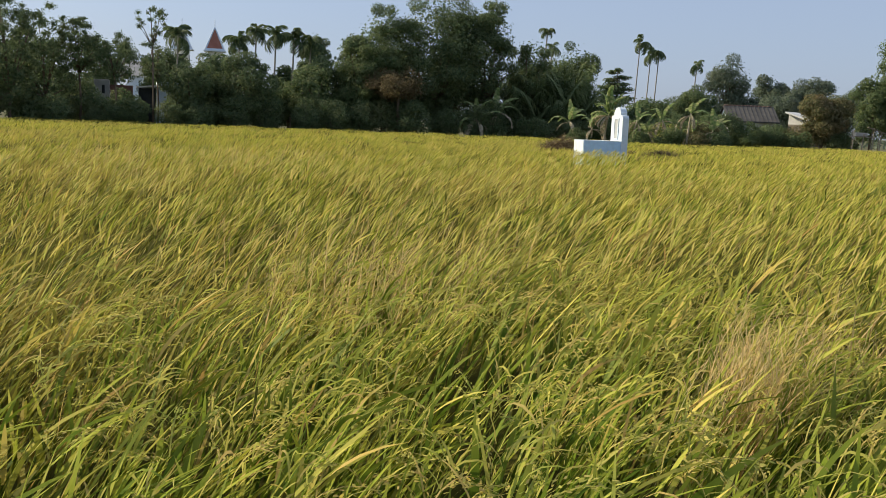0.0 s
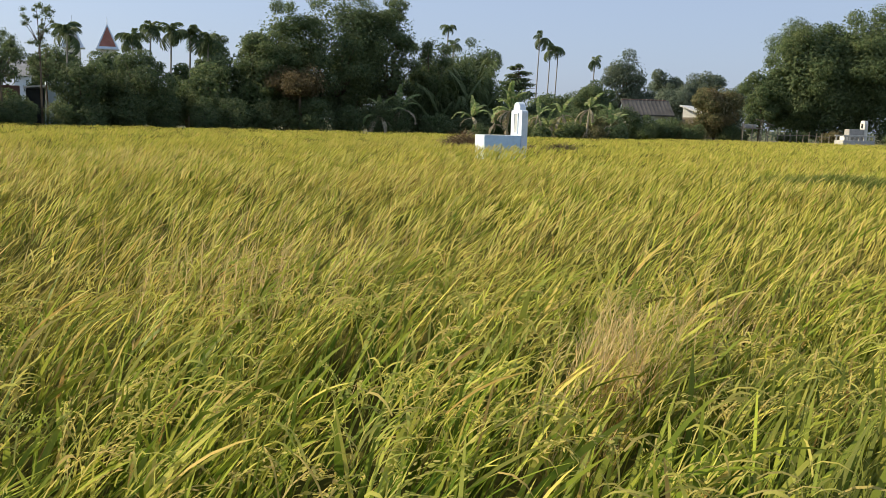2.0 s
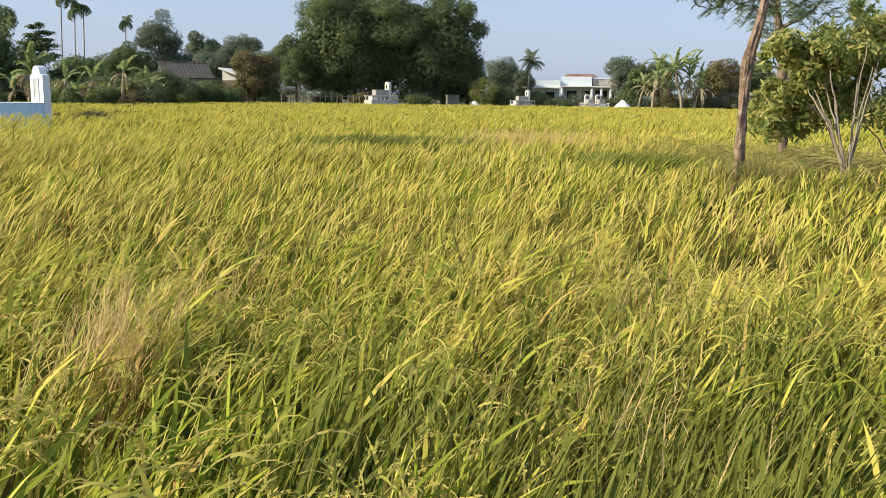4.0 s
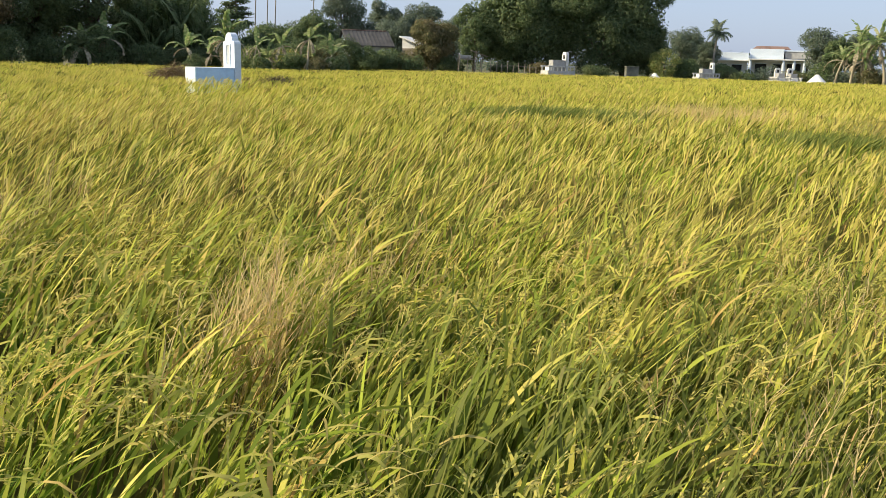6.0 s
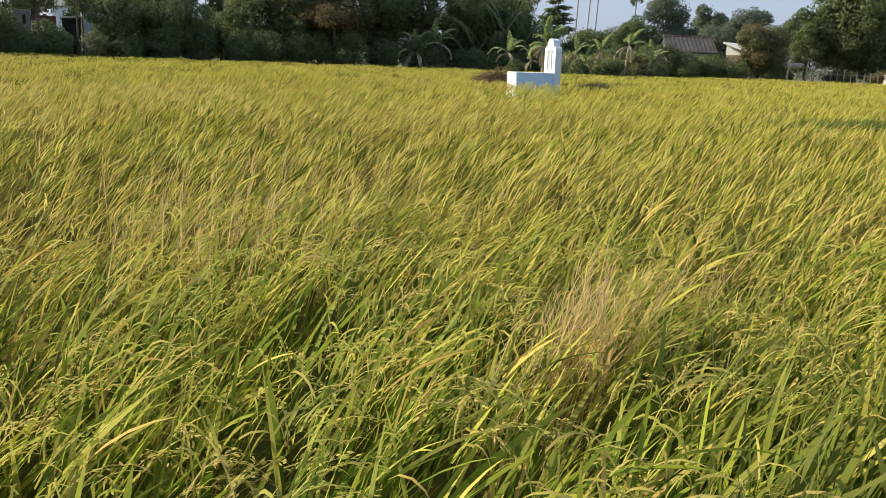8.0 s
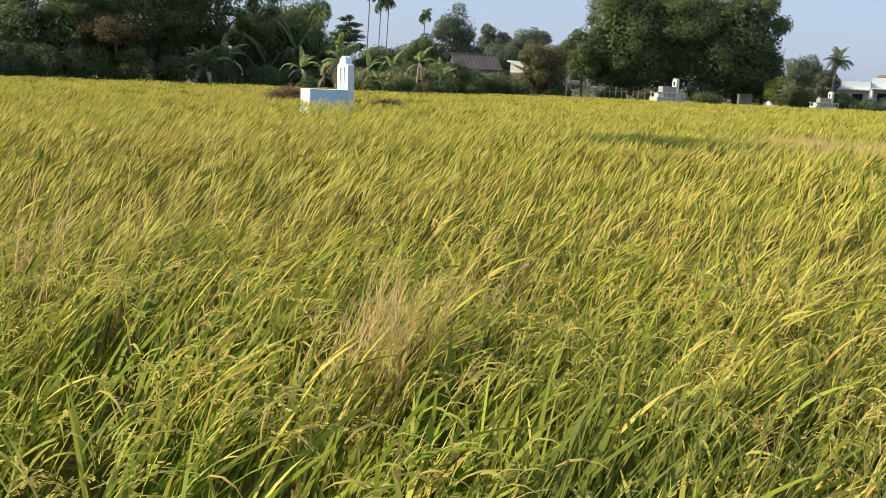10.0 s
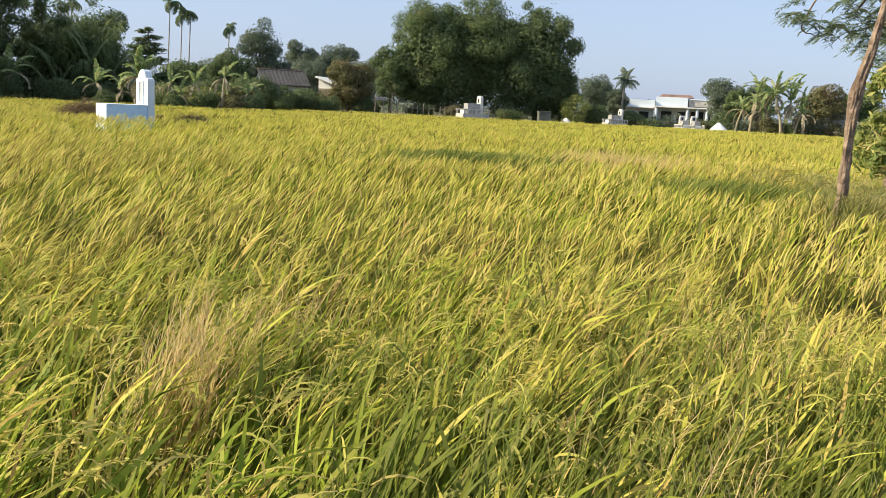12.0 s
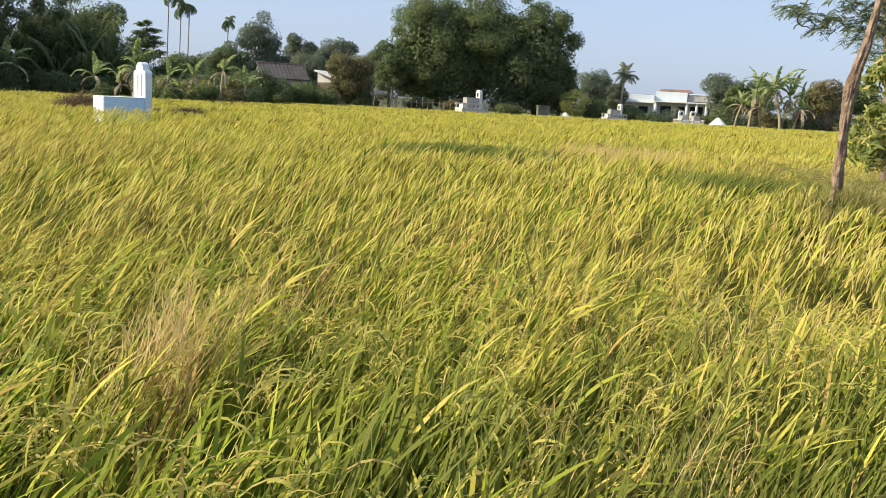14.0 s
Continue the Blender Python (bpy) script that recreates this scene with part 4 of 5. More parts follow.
# ---- tombs ----
def tomb(name, x, y, turn, length, width, body_top, stele_top, label, body_mat, stele_mat, thick=0.22, sill=0.0, group="tombs"):
    """A raised grave along local x, with its headstone at the +x end."""
    ob = thing(name, x, y, 0, turn, label, "tomb", group)
    h, w = length / 2, width / 2
    part("plinth", boxed(-h - 0.06, h + 0.06, -w - 0.06, w + 0.06, -0.05, 0.45, 0.02), body_mat, ob)
    # bluer body against white end panel: shaded and sunlit faces set by colour
    part("body", boxed(-h, h - thick, -w, w, 0.45, body_top - 0.02, 0.015), body_mat, ob, "side walls coloured pale blue for their shade")
    part("lid", boxed(-h - 0.004, h - thick, -w - 0.004, w + 0.004, body_top - 0.02, body_top, 0.006), stele_mat, ob)
    part("end_panel", boxed(-h - 0.012, -h, -w + 0.02, w - 0.02, 0.5, body_top - 0.03, 0.004), stele_mat, ob, "end panel kept white as the sunlit end")
    s = stele_top
    a, b = w + 0.02, w * 0.62
    pts = [(-a, 0.45), (a, 0.45), (a, s - 0.34), (a * 0.93, s - 0.27), (b, s - 0.25), (b, s - 0.16)]
    pts += [(b * math.cos(q) * 0.9, s - 0.16 + 0.16 * math.sin(q)) for q in np.linspace(0.1, math.pi - 0.1, 9)]
    pts += [(-b, s - 0.16), (-b, s - 0.25), (-a * 0.93, s - 0.27), (-a, s - 0.34)]
    stele = part("headstone", prism(pts, -thick, 0.0, 0.012), stele_mat, ob, "white stepped headstone with a rounded top")
    quarter = Matrix(((0, 1, 0, h), (-1, 0, 0, 0), (0, 0, 1, 0), (0, 0, 0, 1)))
    stele.matrix_basis = quarter
    fx = h - thick
    zc = (body_top + s - 0.3) / 2
    for y0, y1, z0, z1 in ((-0.17, -0.13, zc - 0.30, zc + 0.30), (0.13, 0.17, zc - 0.30, zc + 0.30), (-0.17, 0.17, zc + 0.30, zc + 0.34), (-0.17, 0.17, zc - 0.34, zc - 0.30)):
        part("niche_frame", boxed(fx - 0.03, fx, y0, y1, z0, z1, 0.004), stele_mat, stele).matrix_parent_inverse = quarter.inverted()
    part("plaque", boxed(fx - 0.012, fx - 0.002, -0.128, 0.128, zc - 0.298, zc + 0.298), NICHE, stele, "grey plaque in the niche").matrix_parent_inverse = quarter.inverted()
    return ob


tomb("tomb", -9.38, 27.6, 41, 1.48, 0.84, 1.25, 2.33, "white limewashed tomb standing in the rice, its shaded sides coloured pale blue", SHADE_BLUE, WHITE)


def small_tomb(x, y, turn, s, label):
    """A tomb on a railed terrace at the far edge."""
    ob = thing("tomb", x, y, 0, turn, label, "tomb", "tombs at the far edge")
    part("terrace", boxed(-1.4 * s, 1.4 * s, -0.9 * s, 0.9 * s, -0.05, 0.95 * s, 0.03), PALE_STONE, ob)
    for k in range(7):
        for side in (-1, 1):
            part("baluster", boxed((-1.3 + 0.43 * k) * s, (-1.18 + 0.43 * k) * s, side * 0.86 * s - 0.05, side * 0.86 * s + 0.05, 0.95 * s, 1.28 * s, 0.01), PALE_STONE, ob)
    for side in (-1, 1):
        part("rail", boxed(-1.4 * s, 1.4 * s, side * 0.86 * s - 0.08, side * 0.86 * s + 0.08, 1.28 * s, 1.42 * s, 0.015), PALE_STONE, ob)
    part("body", boxed(-0.75 * s, 0.55 * s, -0.5 * s, 0.5 * s, 0.72 * s, 1.95 * s, 0.03), CONCRETE, ob)
    part("step", boxed(-1.15 * s, -0.75 * s, -0.45 * s, 0.45 * s, 0.72 * s, 1.3 * s, 0.03), CREAM, ob)
    pts = [(-0.45 * s, 0.72 * s), (0.45 * s, 0.72 * s), (0.45 * s, 2.45 * s), (0.3 * s, 2.72 * s), (-0.3 * s, 2.72 * s), (-0.45 * s, 2.45 * s)]
    st = part("headstone", prism(pts, -0.3 * s, 0.0, 0.02), CREAM, ob)
    quarter = Matrix(((0, 1, 0, 0.9 * s), (-1, 0, 0, 0), (0, 0, 1, 0), (0, 0, 0, 1)))
    st.matrix_basis = quarter
    part("plaque", boxed(0.57 * s, 0.6 * s, -0.16 * s, 0.16 * s, 2.05 * s, 2.45 * s), DARK, st).matrix_parent_inverse = quarter.inverted()


small_tomb(3.9, 87.9, 22, 1.0, "grey and cream tomb on a balustraded terrace")
small_tomb(18.4, 90.2, 15, 0.78, "small cream tomb with headstone by the bushes")
small_tomb(25.6, 91.0, 100, 0.66, "small white tomb in front of the white house")
small_tomb(26.7, 90.7, 100, 0.66, "small white tomb in front of the white house")
ob = thing("stone_block", 11.3, 91.0, 0, 5, "low grey concrete block under the great tree, coloured dark for its shade", "block")
part("block", boxed(-0.6, 0.6, -0.5, 0.5, -0.05, 1.45, 0.03), SHADED_CONCRETE, ob)
part("coping", boxed(-0.65, 0.65, -0.55, 0.55, 1.45, 1.55, 0.02), SHADED_CONCRETE, ob)
for x, y, w, h in ((13.6, 91.2, 1.1, 1.0), (28.3, 88.2, 1.5, 1.32)):
    ob = thing("covered_heap", x, y, 0, 10, "heap under a white sheet at the field edge", "heap", "covered heaps")
    bm = bmesh.new()
    bmesh.ops.create_cone(bm, cap_ends=True, segments=14, radius1=w, radius2=0.12, depth=h)
    for v in bm.verts:
        v.co.z += h / 2 - 0.03
        v.co += Vector((noise.noise(v.co * 2.0) * 0.1, noise.noise(v.co * 2.0 + Vector((5, 0, 0))) * 0.1, 0))
    part("sheet", bm, TARP, ob)


def straw_heap(x, y, w, h, seed, label):
    rng = np.random.default_rng(seed)
    n = 2600
    u, a = np.sqrt(rng.random(n)), rng.uniform(0, 6.28, n)
    z = h * (1 - u**1.6) * rng.uniform(0.4, 1.0, n) + 0.55
    base = np.stack([x + w * u * np.cos(a), y + 0.7 * w * u * np.sin(a), z], -1)
    m = big_mesh("straw_heap", [ribbons(base, rng.uniform(0, 6.28, n), rng.uniform(0.5, 1.5, n), rng.uniform(0.2, 0.9, n), rng.uniform(0.25, 0.6, n) * min(1.0, 0.25 + 0.75 * w), np.full(n, 0.014), rng.normal(0, 0.8, n), 3)], BRUSH)
    tagged(m, label, "straw heap", kind="stuff")


BRUSH = leafy("brushwood", [(0.0, (0.12, 0.082, 0.05)), (0.6, (0.24, 0.17, 0.10)), (1.0, (0.44, 0.34, 0.21))], (0.16, 0.11, 0.06), 1.5, (0.5, 0.7), 0.1, 0.9)
straw_heap(-11.2, 29.0, 0.98, 0.68, 301, "heap of brown cut straw beside the tomb")
straw_heap(-7.6, 28.4, 0.75, 0.34, 303, "low strip of flattened brown straw past the tomb")
straw_heap(-8.62, 28.6, 0.18, 0.36, 302, "small brown tuft of straw beside the tomb")


# ---- buildings ----
def walled(parent, name, x0, x1, y0, y1, z0, z1, material, label="", bevel=0.02):
    return part(name, boxed(x0, x1, y0, y1, z0, z1, bevel), material, parent, label)


# white house beyond the field
house = thing("white_house", 26.3, 125.5, 0, -14, "long white flat-roofed house with a columned porch", "house")
house.scale = (1.30, 1, 0.93)
walled(house, "wall", 0.0, 3.4, 0.4, 6.0, -0.05, 2.9, CREAM)
walled(house, "parapet", -0.2, 3.5, 0.1, 6.2, 2.95, 4.0, WHITE, "white parapet")
walled(house, "roof", -0.3, 3.6, -0.6, 6.3, 2.8, 2.94, CREAM)
walled(house, "wall", 3.6, 9.4, 1.0, 7.0, -0.05, 3.0, CREAM)
walled(house, "parapet", 3.6, 6.9, 0.6, 6.8, 3.2, 4.6, WHITE, "tall white parapet")
walled(house, "parapet", 7.0, 9.6, 1.0, 6.8, 3.3, 4.3, CONCRETE, "grey balcony wall")
walled(house, "cornice", 6.95, 9.75, 0.9, 6.9, 4.304, 4.45, WHITE)
walled(house, "roof", 3.5, 10.4, -0.9, 7.1, 3.02, 3.19, CREAM)
part("red_roof", prism([(3.8, 4.62), (7.6, 4.62), (7.2, 5.05), (4.2, 5.05)], 3.0, 6.0, 0.02), ROOF_FADED, house, "faded red tiled roof on top")
for cx in (3.7, 6.9, 7.9, 8.9, 10.1):
    col = bmesh.new()
    bmesh.ops.create_cone(col, cap_ends=True, segments=12, radius1=0.16, radius2=0.14, depth=3.06)
    for v in col.verts:
        v.co += Vector((cx, -0.6, 1.48))
    part("column", col, WHITE, house)
for wx0, wx1, wz0, wz1, wy in ((0.5, 1.4, 0.6, 2.3, 0.36), (1.9, 2.9, 0.6, 2.3, 0.36), (4.2, 5.3, 0.7, 2.5, 0.96), (5.9, 6.7, 0.0, 2.5, 0.96), (7.3, 8.6, 0.0, 2.6, 0.96), (8.9, 9.3, 0.7, 2.4, 0.96)):
    win = walled(house, "window", wx0, wx1, wy, wy + 0.1, wz0, wz1, DARK, "dark opening", 0.0)
    walled(win, "frame", wx0 - 0.08, wx1 + 0.08, wy - 0.03, wy + 0.03, wz1, wz1 + 0.1, WHITE, "", 0.0)

# tiled hut and its outbuilding
hut = thing("tiled_hut", -17.0, 89.2, 0, 24, "low hut with an old grey-brown roof and white wall", "hut")
walled(hut, "wall", 0.2, 4.7, 0.0, 4.0, -0.05, 2.9, CREAM)
part("gable", prism([(0.0, 2.9), (4.0, 2.9), (2.0, 4.15)], -0.08, 0.08, 0.01), WHITE, hut, "white gable end").matrix_local = Matrix(((0, 1, 0, 0.25), (1, 0, 0, 0), (0, 0, 1, 0), (0, 0, 0, 1)))
for side in (0, 1):
    slope = part("roof_slope", prism([(-0.5, 2.72), (2.0, 4.22), (2.0, 4.34), (-0.52, 2.84)] if side == 0 else [(4.5, 2.72), (2.0, 4.22), (2.0, 4.34), (4.52, 2.84)], 0.0, 4.9, 0.01), ROOF_GREY, hut)
    slope.matrix_local = Matrix(((0, 1, 0, 0.0), (1, 0, 0, 0), (0, 0, 1, 0), (0, 0, 0, 1)))
    if side == 0:
        for k in range(12):
            rib = part("roof_rib", prism([(-0.5, 2.845), (1.99, 4.345), (1.99, 4.385), (-0.5, 2.885)], 0.0, 0.07), ROOF_GREY, slope)
            rib.location = (0.0, 0.15 + 0.4 * k, 0.0)
for k in range(11):
    walled(hut, "ridge_tile", 0.1 + 0.42 * k, 0.44 + 0.42 * k, 1.9, 2.1, 4.32, 4.42, ROOF_FADED, "", 0.02)
walled(hut, "window", 2.4, 3.2, -0.03, 0.06, 1.2, 2.0, DARK, "dark window", 0.0)
shed = thing("lean_to", -11.7, 91.0, 0, -15, "small outbuilding with a pale slanting roof sheet", "shed")
walled(shed, "wall", 0.0, 2.6, 0.2, 2.6, -0.05, 2.7, TIMBER)
part("roof", prism([(-0.2, 3.75), (2.9, 2.75), (2.9, 2.85), (-0.2, 3.9)], -0.2, 2.8, 0.01), TARP, shed, "pale slanting roof sheet")
part("gable", prism([(0.0, 2.7), (2.6, 2.7), (0.0, 3.65)], 0.25, 0.4, 0.0), CREAM, shed)

# stilt platform and fence at the field edge
st = thing("stilt_platform", -4.6, 87.2, 0, 10, "rickety timber platform on thin stilts", "platform")
for px_, py_ in ((-1.1, -0.5), (-0.3, -0.5), (0.5, -0.5), (1.1, -0.5), (-1.1, 0.6), (0.5, 0.6), (1.1, 0.6)):
    v, f = tube([(px_, py_, -0.05), (px_ + 0.05, py_, 1.3), (px_ + 0.1, py_, 2.3 + 0.3 * math.sin(px_ * 3))], [0.05, 0.045, 0.04], 6)
    mesh_ob("stilt", v, f, TIMBER, st)
for k in range(6):
    walled(st, "plank", -1.25, 0.75, -0.6 + 0.22 * k, -0.43 + 0.22 * k, 1.75 + 0.02 * (k % 3), 1.80 + 0.02 * (k % 3), TIMBER, "", 0.0)
for k in range(4):
    part("roof_board", prism([(0.1, 2.62), (1.7, 2.05), (1.7, 2.10), (0.1, 2.67)], -0.6 + 0.32 * k, -0.32 + 0.32 * k), TIMBER, st)
part("basin", boxed(-0.9, 0.1, -0.4, 0.4, 1.84, 2.15, 0.03), CONCRETE, st, "grey basin")
fence = thing("post_fence", 0.0, 88.4, 0, 2, "sparse fence of thin grey posts", "fence")
rng = np.random.default_rng(310)
for k in range(9):
    v, f = tube([(-2.6 + 0.55 * k, 0, -0.05), (-2.6 + 0.55 * k + rng.normal(0, 0.08), 0, rng.uniform(1.3, 1.9))], [0.045, 0.035], 6)
    mesh_ob("post", v, f, TIMBER, fence)
v, f = tube([(-2.6, 0.05, 1.2), (0, 0.05, 1.28), (1.8, 0.05, 1.15)], [0.03, 0.03, 0.03], 5)
mesh_ob("rail", v, f, TIMBER, fence)
hut2 = thing("small_hut", 42.6, 94.0, 0, -25, "small pale hut with a grey roof on the far side", "hut")
walled(hut2, "wall", -1.4, 1.8, -1.2, 1.2, -0.05, 2.0, CREAM)
part("roof", prism([(-1.9, 1.9), (2.3, 1.9), (0.9, 2.75), (-0.6, 2.75)], -1.7, 1.7, 0.02), CONCRETE, hut2, "grey roof")
walled(hut2, "window", -0.4, 0.5, -1.23, -1.15, 1.0, 1.7, DARK, "", 0.0)

# village buildings behind the wood
def along_wall(u):
    return -53.9 + 4.0 * u, 45.8 + 4.3 * u


hut3 = thing("village_sheds", *along_wall(0.0), 0, 47, "grey and red-brown sheds with a white wall behind the hedge", "shed")
walled(hut3, "wall", 0.0, 1.05, 0.0, 1.6, -0.05, 3.7, CONCRETE, "grey wall")
walled(hut3, "window", 0.55, 0.75, -0.03, 0.05, 2.7, 3.3, DARK, "", 0.0)
walled(hut3, "wall", 1.1, 2.7, 0.3, 2.2, -0.05, 3.35, BRICK_WALL, "red-brown wall")
walled(hut3, "wall", 3.1, 4.3, 0.1, 2.4, -0.05, 3.2, DARK, "dark open front")
part("roof", prism([(2.95, 3.2), (4.5, 3.35), (4.5, 3.47), (2.95, 3.32)], -0.2, 2.6), CREAM, hut3, "pale flat roof")
walled(hut3, "wall", 4.4, 6.0, 0.4, 2.6, -0.05, 3.75, WHITE, "white wall")
walled(hut3, "door", 5.35, 5.75, 0.36, 0.44, 0.0, 2.6, DARK, "", 0.0)


def tower(x, y, apex, eave, w, roof_mat, label):
    ob = thing("church_tower", x, y, 0, 42, label, "church tower", "church towers")
    h = w / 2
    walled(ob, "wall", -h * 0.8, h * 0.8, -h * 0.8, h * 0.8, -0.05, eave - 0.35, CREAM)
    walled(ob, "cornice", -h * 1.25, h * 1.25, -h * 1.25, h * 1.25, eave - 0.35, eave - 0.18, WHITE)
    walled(ob, "cornice", -h * 1.1, h * 1.1, -h * 1.1, h * 1.1, eave - 0.18, eave, WHITE)
    for k in range(4):
        bm2 = bmesh.new()
        a, b, c = bm2.verts.new((-h, -h, eave)), bm2.verts.new((h, -h, eave)), bm2.verts.new((0, 0, apex))
        d, e, g = bm2.verts.new((-h * 0.9, -h * 0.85, eave)), bm2.verts.new((h * 0.9, -h * 0.85, eave)), bm2.verts.new((0, 0.05, apex - 0.15))
        for fc in ((a, b, c), (d, g, e), (a, d, e, b), (b, e, g, c), (c, g, d, a)):
            bm2.faces.new(fc)
        part("roof_face", bm2, roof_mat, ob).matrix_local = pose(0, 0, 0, 0, 0, 90 * k)
        v, f = tube([(h, h, eave), (0, 0, apex + 0.03)], [0.11, 0.07], 6)
        mesh_ob("ridge", v, f, WHITE, ob).matrix_local = pose(0, 0, 0, 0, 0, 90 * k)
        walled(ob, "window", -0.3, 0.3, -h * 0.8 - 0.03, -h * 0.8 + 0.03, eave - 2.3, eave - 0.9, DARK, "dark belfry opening", 0.0).matrix_local = pose(0, 0, 0, 0, 0, 90 * k)
    v, f = tube([(0, 0, apex), (0, 0, apex + 0.9)], [0.04, 0.03], 6)
    mesh_ob("finial", v, f, WHITE, ob)


tower(-75.8, 82.5, 11.6, 9.1, 2.05, ROOF_RED, "pale church tower with a red and white spire")
tower(-82.7, 84.2, 12.1, 9.5, 2.2, CONCRETE, "pale church tower with a grey spire")
nave = thing("church_nave", -88.0, 82.0, 0, 42, "white church nave beyond the trees", "church")
walled(nave, "wall", -1.0, 4.0, -3.0, 3.0, -0.05, 5.6, WHITE)
part("roof", prism([(-3.4, 5.6), (3.4, 5.6), (0.0, 7.6)], -1.2, 4.2, 0.02), CONCRETE, nave).matrix_local = pose(0, 0, 0, 0, 0, 90)


# ---- the near tree, its shrub and weeds ----
def wood(points, radii, sides, rng, rough=0.12, furrow=0.0):
    """A rough tapered limb through a few points, made smooth between them, its bark split into long plates."""
    p = np.array(points, float)
    fine = 14 if furrow else 5
    t = np.linspace(0, len(p) - 1, (len(p) - 1) * fine + 1)
    pts = np.stack([np.interp(t, range(len(p)), p[:, k]) for k in range(3)], -1)
    for _ in range(6 if furrow else 1):
        pts[1:-1] = 0.25 * pts[:-2] + 0.5 * pts[1:-1] + 0.25 * pts[2:]
    radii = np.interp(t, range(len(p)), radii)
    if not furrow:
        return tube(pts + rng.normal(0, 0.006, pts.shape), list(radii), sides, rough, rng)
    v, f = tube(pts, list(radii), sides)
    out = []
    for k, q in enumerate(v):
        c, q = pts[k // sides], np.array(q)
        d = q - c
        w = 2 * math.pi * (k % sides) / sides
        u = Vector((math.cos(w) * 2.6, math.sin(w) * 2.6, c[2] * 3.0))
        ridge = abs(noise.noise(u)) * 2.0 + 0.6 * abs(noise.noise(u * 2.3 + Vector((4, 1, 2))))
        lump = noise.noise(Vector((math.cos(w), math.sin(w), c[2] * 2.2)))
        out.append(tuple(c + d * (1 + furrow * (ridge - 0.55) + 0.14 * lump)))
    return out, f


def feather_sprays(rng, tips, leaf, per, spread):
    """Twigs with paired narrow leaflets, drooping at their ends."""
    base, az, ln = [], [], []
    for x, y, z, a in tips:
        for _ in range(per):
            base.append((x + rng.normal(0, spread), y + rng.normal(0, spread), z + rng.normal(0, spread * 0.6)))
            az.append(a + rng.normal(0, 1.0))
            ln.append(leaf * rng.uniform(0.6, 1.3))
    base, az, ln = np.array(base), np.array(az), np.array(ln)
    n = len(base)
    chunks = [ribbons(base, az, rng.uniform(0.7, 1.3, n), rng.uniform(0.5, 1.6, n), ln, np.full(n, 0.006), rng.normal(0, 0.3, n), 4)]
    for k in range(13):
        u = (k + 1) / 13
        for side in (-1, 1):
            th = 1.0 + 0.9 * u
            b2 = base + np.stack([np.cos(az) * ln * u * 0.85, np.sin(az) * ln * u * 0.85, ln * (0.25 * u - 0.55 * u * u)], -1)
            chunks.append(ribbons(b2, az + side * rng.uniform(0.7, 1.2, n), np.full(n, th), rng.uniform(0.2, 0.8, n), ln * 0.33 * rng.uniform(0.7, 1.2, n), np.full(n, 0.015), rng.normal(0, 0.4, n), 2))
    return chunks


rng = np.random.default_rng(401)
near_tree = thing("field_tree", 4.255, 8.86, 0, 0, "leaning tree with rough reddish bark at the edge of the rice", "tree")
v, f = wood([(0.0, 0, -0.05), (-0.02, 0, 0.6), (0.0, 0, 0.99), (0.0, 0, 1.40), (0.0, -0.01, 1.74), (0.022, -0.02, 2.08), (0.105, -0.05, 2.47), (0.145, -0.07, 2.77), (0.165, -0.07, 2.95), (0.23, -0.05, 3.5), (0.5, 0.2, 4.4)], [0.056, 0.050, 0.046, 0.043, 0.046, 0.052, 0.040, 0.035, 0.033, 0.030, 0.022], 44, rng, 0.0, 0.40)
mesh_ob("trunk", v, f, BARK_NEAR, near_tree, smooth=True)
limbs = [[(0.2, -0.05, 3.2), (0.1, 0.6, 3.4), (0.0, 1.18, 3.1), (-0.13, 1.22, 2.76), (0.02, 1.2, 2.70)], [(0.22, 0, 3.3), (0.1, 0.9, 3.5), (-0.35, 1.4, 3.25)], [(0.25, 0, 3.5), (0.6, 0.5, 3.3), (0.7, 0.9, 2.95)], [(0.3, 0, 3.7), (0.5, 0.6, 3.4), (0.4, 1.05, 2.95)]]
for q in limbs:
    v, f = wood(q, [0.024, 0.017, 0.011, 0.008, 0.006][: len(q)], 6, rng, 0.08)
    mesh_ob("branch", v, f, BARK_NEAR, near_tree, smooth=True)
tips = [(-0.14, 1.3, 2.90, 3.3), (-0.08, 1.3, 2.92, 4.0), (-0.1, 1.3, 2.88, 5.6), (0.08, 1.16, 2.80, 3.4), (0.12, 1.16, 2.80, 0.2), (0.18, 1.1, 2.72, 3.0), (0.34, 1.05, 2.85, 3.4), (0.40, 1.0, 2.95, 0.3), (0.43, 1.0, 2.72, 3.6), (0.5, 1.0, 2.85, 5.0), (-0.12, 1.33, 3.1, 3.0), (0.55, 0.94, 2.95, 2.0), (0.75, 0.86, 2.86, 0.5), (0.8, 0.83, 2.72, 4.6), (0.62, 0.94, 2.6, 3.9), (0.65, 0.94, 2.45, 5.2), (0.85, 0.83, 2.95, 1.0), (0.3, 1.0, 3.05, 2.6)]
tips += [(rng.uniform(0.35, 1.5), rng.uniform(0.7, 1.5), rng.uniform(2.65, 3.3), rng.uniform(0, 6.28)) for _ in range(16)]
crown = big_mesh("crown", feather_sprays(rng, tips, 0.22, 7, 0.055), FEATHER)
crown.parent = near_tree
second = thing("field_tree", 6.72, 12.8, 0, 0, "straight brown tree trunk behind a leafy shrub", "tree")
v, f = wood([(0.05, 0, -0.05), (0.04, 0, 1.1), (-0.06, 0, 2.2), (-0.14, 0, 2.66), (-0.23, 0, 3.05), (-0.28, 0.0, 3.5), (-0.1, 0.2, 5.0)], [0.075, 0.064, 0.062, 0.06, 0.058, 0.052, 0.03], 32, rng, 0.0, 0.34)
